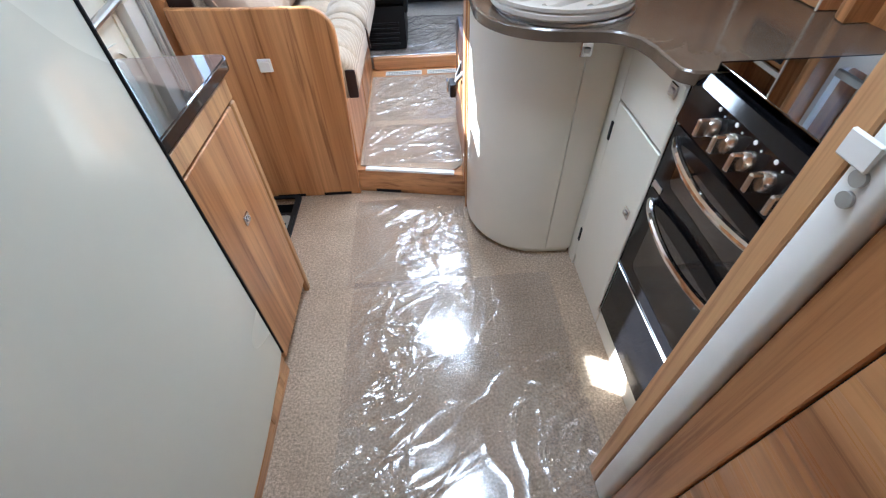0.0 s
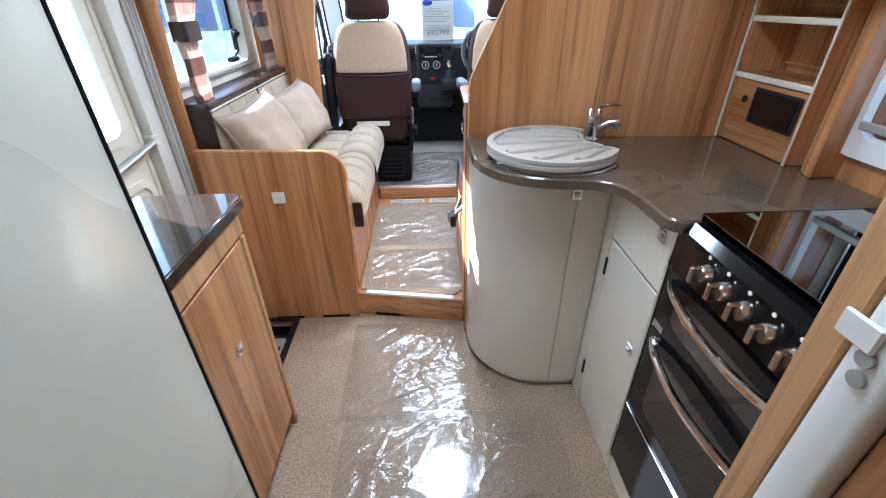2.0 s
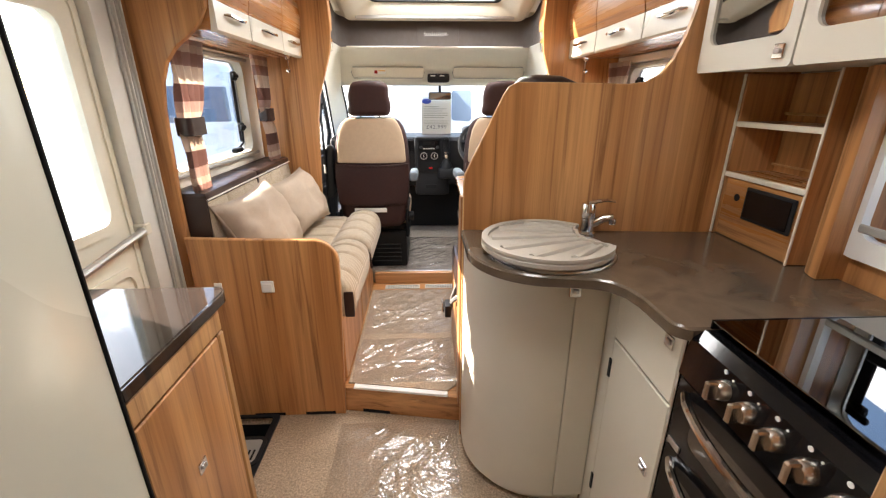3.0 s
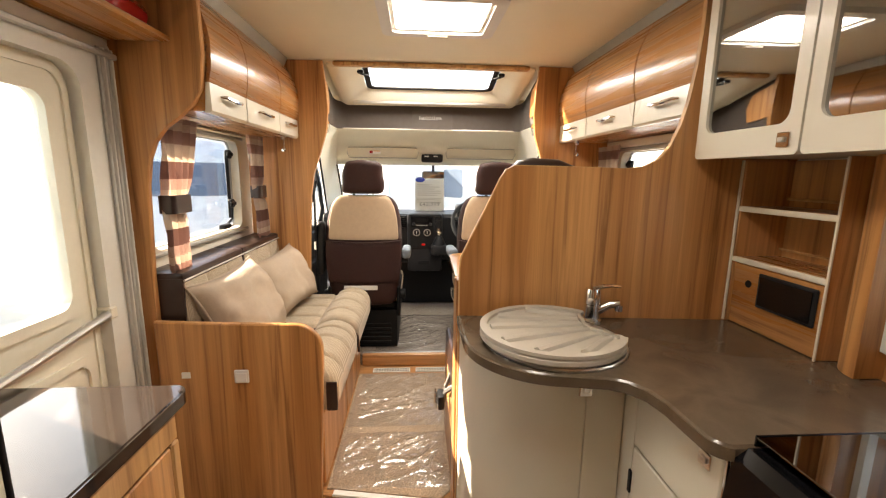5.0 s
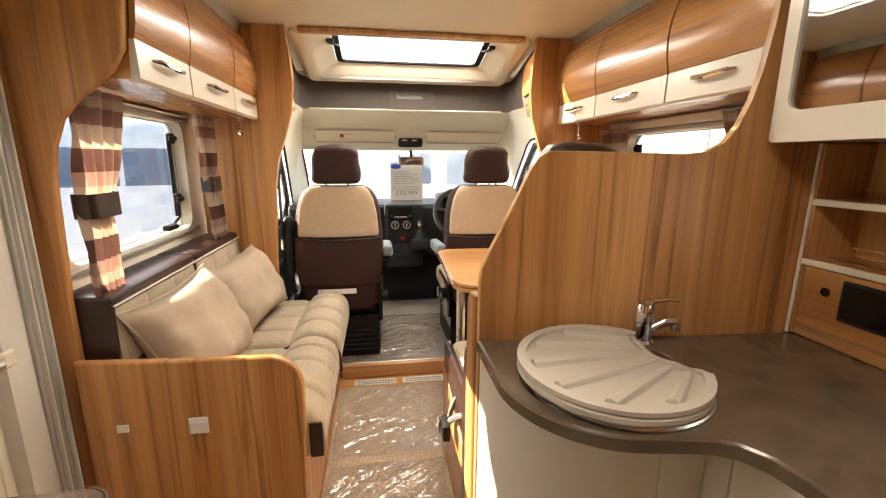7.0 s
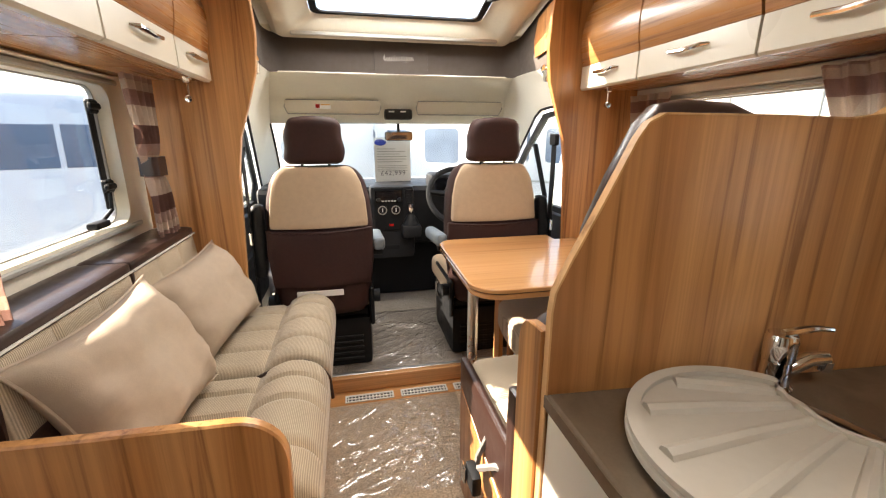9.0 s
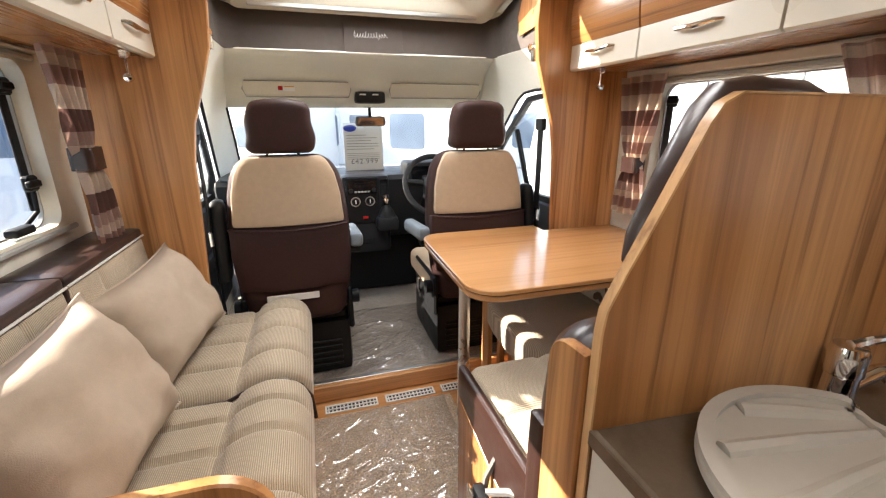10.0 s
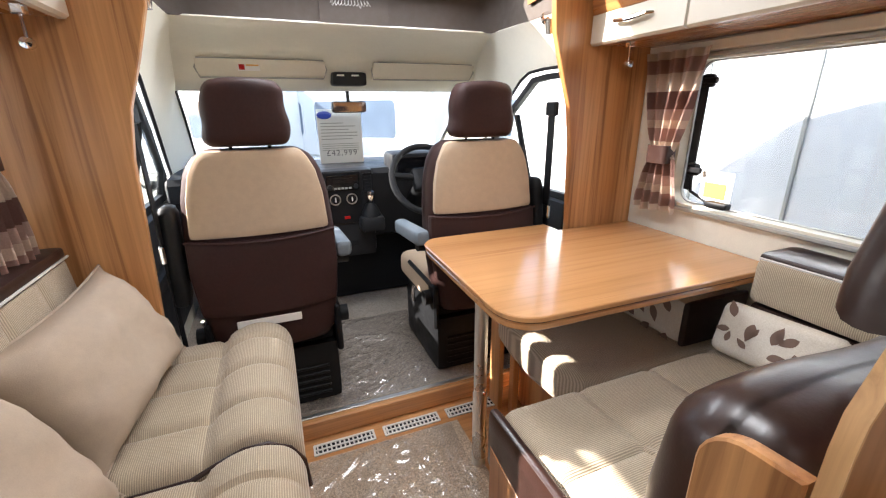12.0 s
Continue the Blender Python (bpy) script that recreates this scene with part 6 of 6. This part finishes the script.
for x in (0.075, 0.16):
    dl = part("heater_dial", lathe([(0.0, -0.018), (0.016, -0.018), (0.018, -0.004), (0.030, -0.002), (0.030, 0.004), (0.0, 0.004)], (x, 3.592, 0.878), "y", 24), black_plastic, cc)
    part("dial_ring", ring([(x + 0.029 * math.cos(a * 0.2618), 0.878 + 0.029 * math.sin(a * 0.2618)) for a in range(24)], [(x + 0.023 * math.cos(a * 0.2618), 0.878 + 0.023 * math.sin(a * 0.2618)) for a in range(24)], "y", 3.583, 3.588), aluminium, dl)
    part("pointer", B(x - 0.003, x + 0.003, 3.570, 3.576, 0.868, 0.892, 0.001), white_plastic, dl)
part("hazard_button", B(0.115, 0.145, 3.588, 3.593, 0.772, 0.787, 0.001), red_paint, cc, "red hazard button")
for x0 in (-0.06, 0.222):
    av = part("air_vent", ring(rrect(x0, x0 + 0.055, 0.90, 1.005, 0.01), rrect(x0 + 0.006, x0 + 0.049, 0.906, 0.999, 0.008), "y", 3.668 if x0 < 0 else 3.592, 3.705 if x0 < 0 else 3.61), black_plastic, db)
    for k in range(5):
        yv = 3.675 if x0 < 0 else 3.597
        part("vent_slat", B(x0 + 0.005, x0 + 0.05, yv, yv + 0.012, 0.918 + k * 0.017, 0.921 + k * 0.017), grey_plastic, av)
part("glove_box", soft(-0.62, -0.08, 3.685, 3.70, 0.70, 0.88, 0.006, (8, 2, 5)), black_plastic, db)
part("dash_shelf", B(-0.66, -0.07, 3.69, 3.70, 0.90, 0.905, 0.002), rubber, db)
gl = part("gear_gaiter", lathe([(0.055, 0.0), (0.045, 0.03), (0.028, 0.06), (0.012, 0.075), (0.0, 0.075)], (0.255, 3.58, 0.78), "z", 16), black_plastic, db)
part("gear_knob", lathe([(0.0, 0.07), (0.012, 0.072), (0.022, 0.10), (0.020, 0.125), (0.0, 0.132)], (0.255, 3.57, 0.79), "z", 16), chrome, gl)
part("gear_box", soft(0.19, 0.32, 3.52, 3.66, 0.70, 0.785, 0.02, (6, 5, 4)), grey_plastic, db)
ib = part("instrument_hood", soft(0.40, 0.72, 3.66, 3.86, 0.97, 1.095, 0.03, (12, 6, 5)), grey_plastic, db)
part("instrument_glass", B(0.43, 0.69, 3.652, 3.66, 0.985, 1.07, 0.004), screen_black, ib)
part("storage_pocket", B(0.09, 0.18, 3.596, 3.60, 0.615, 0.645, 0.002), rubber, cc)

sw = thing("steering_wheel", 0.545, 3.50, 0.98, "black three-spoke steering wheel", "steering wheel")
wm = Matrix.Translation((0.548, 3.49, 0.970)) @ Matrix.Rotation(radians(57), 4, "X")
part("rim", tube([wm @ Vector((0.19 * math.cos(2 * math.pi * k / 36), 0.19 * math.sin(2 * math.pi * k / 36), 0)) for k in range(36)], 0.0165, 10, closed=True), grey_plastic, sw)
hub = bmesh.new()
soft(-0.085, 0.085, -0.07, 0.06, -0.025, 0.03, 0.02, (8, 8, 4), lambda p, u: wm @ p, hub)
hub_o = part("hub", hub, black_plastic, sw)
for a in (10, 170, 270):
    d = Vector((math.cos(radians(a)), math.sin(radians(a)), 0))
    part("spoke", tube([wm @ (d * 0.06), wm @ (d * 0.185)], lambda t: 0.022 - 0.006 * t, 8), black_plastic, sw)
em = bmesh.new()
lathe([(0.0, 0.0), (0.014, 0.0), (0.014, 0.003), (0.0, 0.003)], (0, 0, 0.031), "z", 12, em)
bmesh.ops.transform(em, matrix=wm, verts=em.verts)
part("badge", em, chrome, hub_o)
part("column", tube([(0.548, 3.505, 0.955), (0.548, 3.74, 0.80)], 0.05, 12), black_plastic, sw)

# price sheet behind the windscreen
ps = thing("price_sheet", 0.19, 4.0, 1.02, "white printed price sheet standing behind the windscreen", "price sheet")
part("sheet", B(0.062, 0.318, 4.0, 4.002, 1.018, 1.325), paper, ps)
part("logo", prism([(0.105 + 0.042 * math.cos(a * 0.349), 1.292 + 0.022 * math.sin(a * 0.349)) for a in range(18)], "y", 3.9975, 3.9995), blue_ink, ps, "blue oval emblem")
for k in range(6):
    w = (0.13, 0.20, 0.16, 0.21, 0.21, 0.18)[k]
    part("text_bar", B(0.08, 0.08 + w, 3.998, 3.9995, 1.245 - k * 0.018, 1.2495 - k * 0.018), alu_grey, ps)
for k in range(4):
    part("text_bar", B(0.08, 0.295, 3.998, 3.9995, 1.128 - k * 0.012, 1.131 - k * 0.012), alu_grey, ps)
fc = bpy.data.curves.new("price", "FONT")
fc.body, fc.size, fc.align_x, fc.extrude, fc.space_character = "£42,999", 0.047, "CENTER", 0.0008, 1.2
tmp = new("price", fc)
me = bpy.data.meshes.new_from_object(tmp.evaluated_get(bpy.context.evaluated_depsgraph_get()))
bpy.data.objects.remove(tmp)
price = new("price", me)
me.materials.append(pale_ink)
price.parent = ps
price.matrix_parent_inverse = ps.matrix_basis.inverted()
price.matrix_basis = pose(0.19, 3.998, 1.062, 90, 0, 0)

# orange card in the dinette window
wc = thing("window_card", 1.24, 2.40, 1.0, "small yellow and white card behind the dinette window", "card")
part("card", B(1.232, 1.234, 2.34, 2.455, 0.995, 1.105), paper, wc)
part("picture", B(1.2305, 1.232, 2.36, 2.44, 1.012, 1.065), yellow_ink, wc, "orange picture")
part("picture", B(1.2305, 1.232, 2.405, 2.44, 1.068, 1.09), pale_ink, wc, "grey picture")

# ---- outside ----
single("ground", B(-300, 300, -300, 300, -0.75, -0.70), gravel, "pale gravel of the sales yard", "ground", kind="structure", smooth=0)


def van_outside(x, y, turn, w, l, label, windows, cat="caravan", low=0.12, high=0.72):
    """A parked white caravan: rounded body, dark windows with frames, stripe, wheels, roof hatch."""
    m = pose(x, y, -0.70, 0, 0, turn)
    v = thing("caravan", x, y, -0.70, label, cat, "parked caravans")

    def at(bm):
        bmesh.ops.transform(bm, matrix=m, verts=bm.verts)
        return bm
    front = [(-l / 2, 0.45), (l / 2 - 0.2, 0.45), (l / 2, 0.6), (l / 2 - 0.05, 1.1), (l / 2 - 0.45, 2.2), (l / 2 - 0.75, 2.55), (l / 2 - 1.0, 2.62), (-l / 2 + 0.1, 2.62), (-l / 2, 2.5)]
    part("body", at(prism(front, "x", -w / 2, w / 2, 0.06)), white_paint, v)
    part("skirt", at(B(-w / 2 + 0.01, w / 2 - 0.01, -l / 2 + 0.05, l / 2 - 0.3, 0.28, 0.45, 0.02)), alu_grey, v)
    for s in (-1, 1):
        part("stripe", at(B(*sorted((s * (w / 2 - 0.01), s * (w / 2 + 0.004))), -l / 2 + 0.1, l / 2 - 0.4, 0.95, 1.0)), alu_grey, v)
        for a, b, c, d in windows:
            x0, x1 = sorted((s * (w / 2 - 0.01), s * (w / 2 + 0.02)))
            o = part("window", at(prism(rrect(a, b, c, d, 0.10), "x", x0, x1)), dark_window, v)
            part("frame", at(ring(rrect(a - 0.03, b + 0.03, c - 0.03, d + 0.03, 0.12), rrect(a + 0.01, b - 0.01, c + 0.01, d - 0.01, 0.1), "x", x0, x1 + 0.004 if s > 0 else x1)), white_plastic, o)
        for wy in (-0.4, 0.4) if l < 5 else (-l / 2 + 1.2, l / 2 - 1.1):
            tx0, tx1 = sorted((s * (w / 2 - 0.24), s * (w / 2 - 0.03)))
            wh = part("wheel", at(lathe([(0.0, tx0), (0.30, tx0), (0.33, tx0 + 0.04), (0.33, tx1 - 0.04), (0.30, tx1), (0.0, tx1)], (0, wy, 0.33), "x", 24)), rubber, v)
            part("rim", at(lathe([(0.0, 0.0), (0.19, 0.0), (0.20, s * 0.012), (0.0, s * 0.012)], (s * (w / 2 - 0.03), wy, 0.33), "x", 20)), aluminium, wh)
    def on_front(x0, x1, t0, t1):
        y0, z0, y1, z1 = l / 2 - 0.05, 1.1, l / 2 - 0.45, 2.2
        pts = [(y0 + (y1 - y0) * t + 0.012, z0 + (z1 - z0) * t + 0.006) for t in (t0, t1)]
        inn = [(yy - 0.03, zz - 0.01) for yy, zz in pts]
        return at(prism(pts + inn[::-1], "x", x0, x1, 0.004))
    for a, b in ((-w / 2 + 0.12, -0.36), (-0.30, 0.30), (0.36, w / 2 - 0.12)):
        part("front_window", on_front(a, b, low, high), dark_window, v)
    part("roof_hatch", at(B(-0.3, 0.3, -0.3, 0.3, 2.62, 2.72, 0.03)), white_plastic, v)
    part("locker_door", at(B(-w / 2 - 0.005, -w / 2 + 0.01, -l / 2 + 0.4, -l / 2 + 1.0, 0.55, 0.9, 0.004)), white_plastic, v)
    return v


W1 = ((-1.7, -0.7, 1.35, 1.95), (-0.3, 0.3, 1.55, 1.95), (0.75, 1.55, 1.35, 1.95))
van_outside(-7.2, 4.2, 10, 2.2, 6.0, "white motorhome with dark windows parked beside the vehicle", W1, "motorhome")
van_outside(-8.4, -2.6, 6, 2.2, 5.6, "white caravan with dark windows parked in the yard", W1)
near = van_outside(3.40, 3.0, -4, 2.2, 6.4, "white caravan standing close beside the vehicle", ((-2.6, -1.9, 1.5, 2.0),))
for yy in (-0.95, -0.35, 0.25):
    joint = B(-1.112, -1.098, yy, yy + 0.02, 0.5, 2.5, 0.003)
    bmesh.ops.transform(joint, matrix=pose(3.40, 3.0, -0.70, 0, 0, -4), verts=joint.verts)
    part("panel_joint", joint, alu_grey, near, "grey joint strip")
van_outside(-4.4, 9.6, 205, 2.3, 5.6, "white caravan facing the sofa window with dark front windows", W1, "caravan", 0.5, 0.98)
W2 = ((-1.9, -0.9, 1.42, 2.2), (-0.4, 0.35, 1.42, 2.2), (0.75, 1.7, 1.42, 2.2))
for px, py in ((-1.6, 14.2), (1.9, 12.4), (5.4, 10.6)):
    van_outside(px, py, 40, 2.2, 5.6, "white caravan with dark windows parked across the yard", W2)
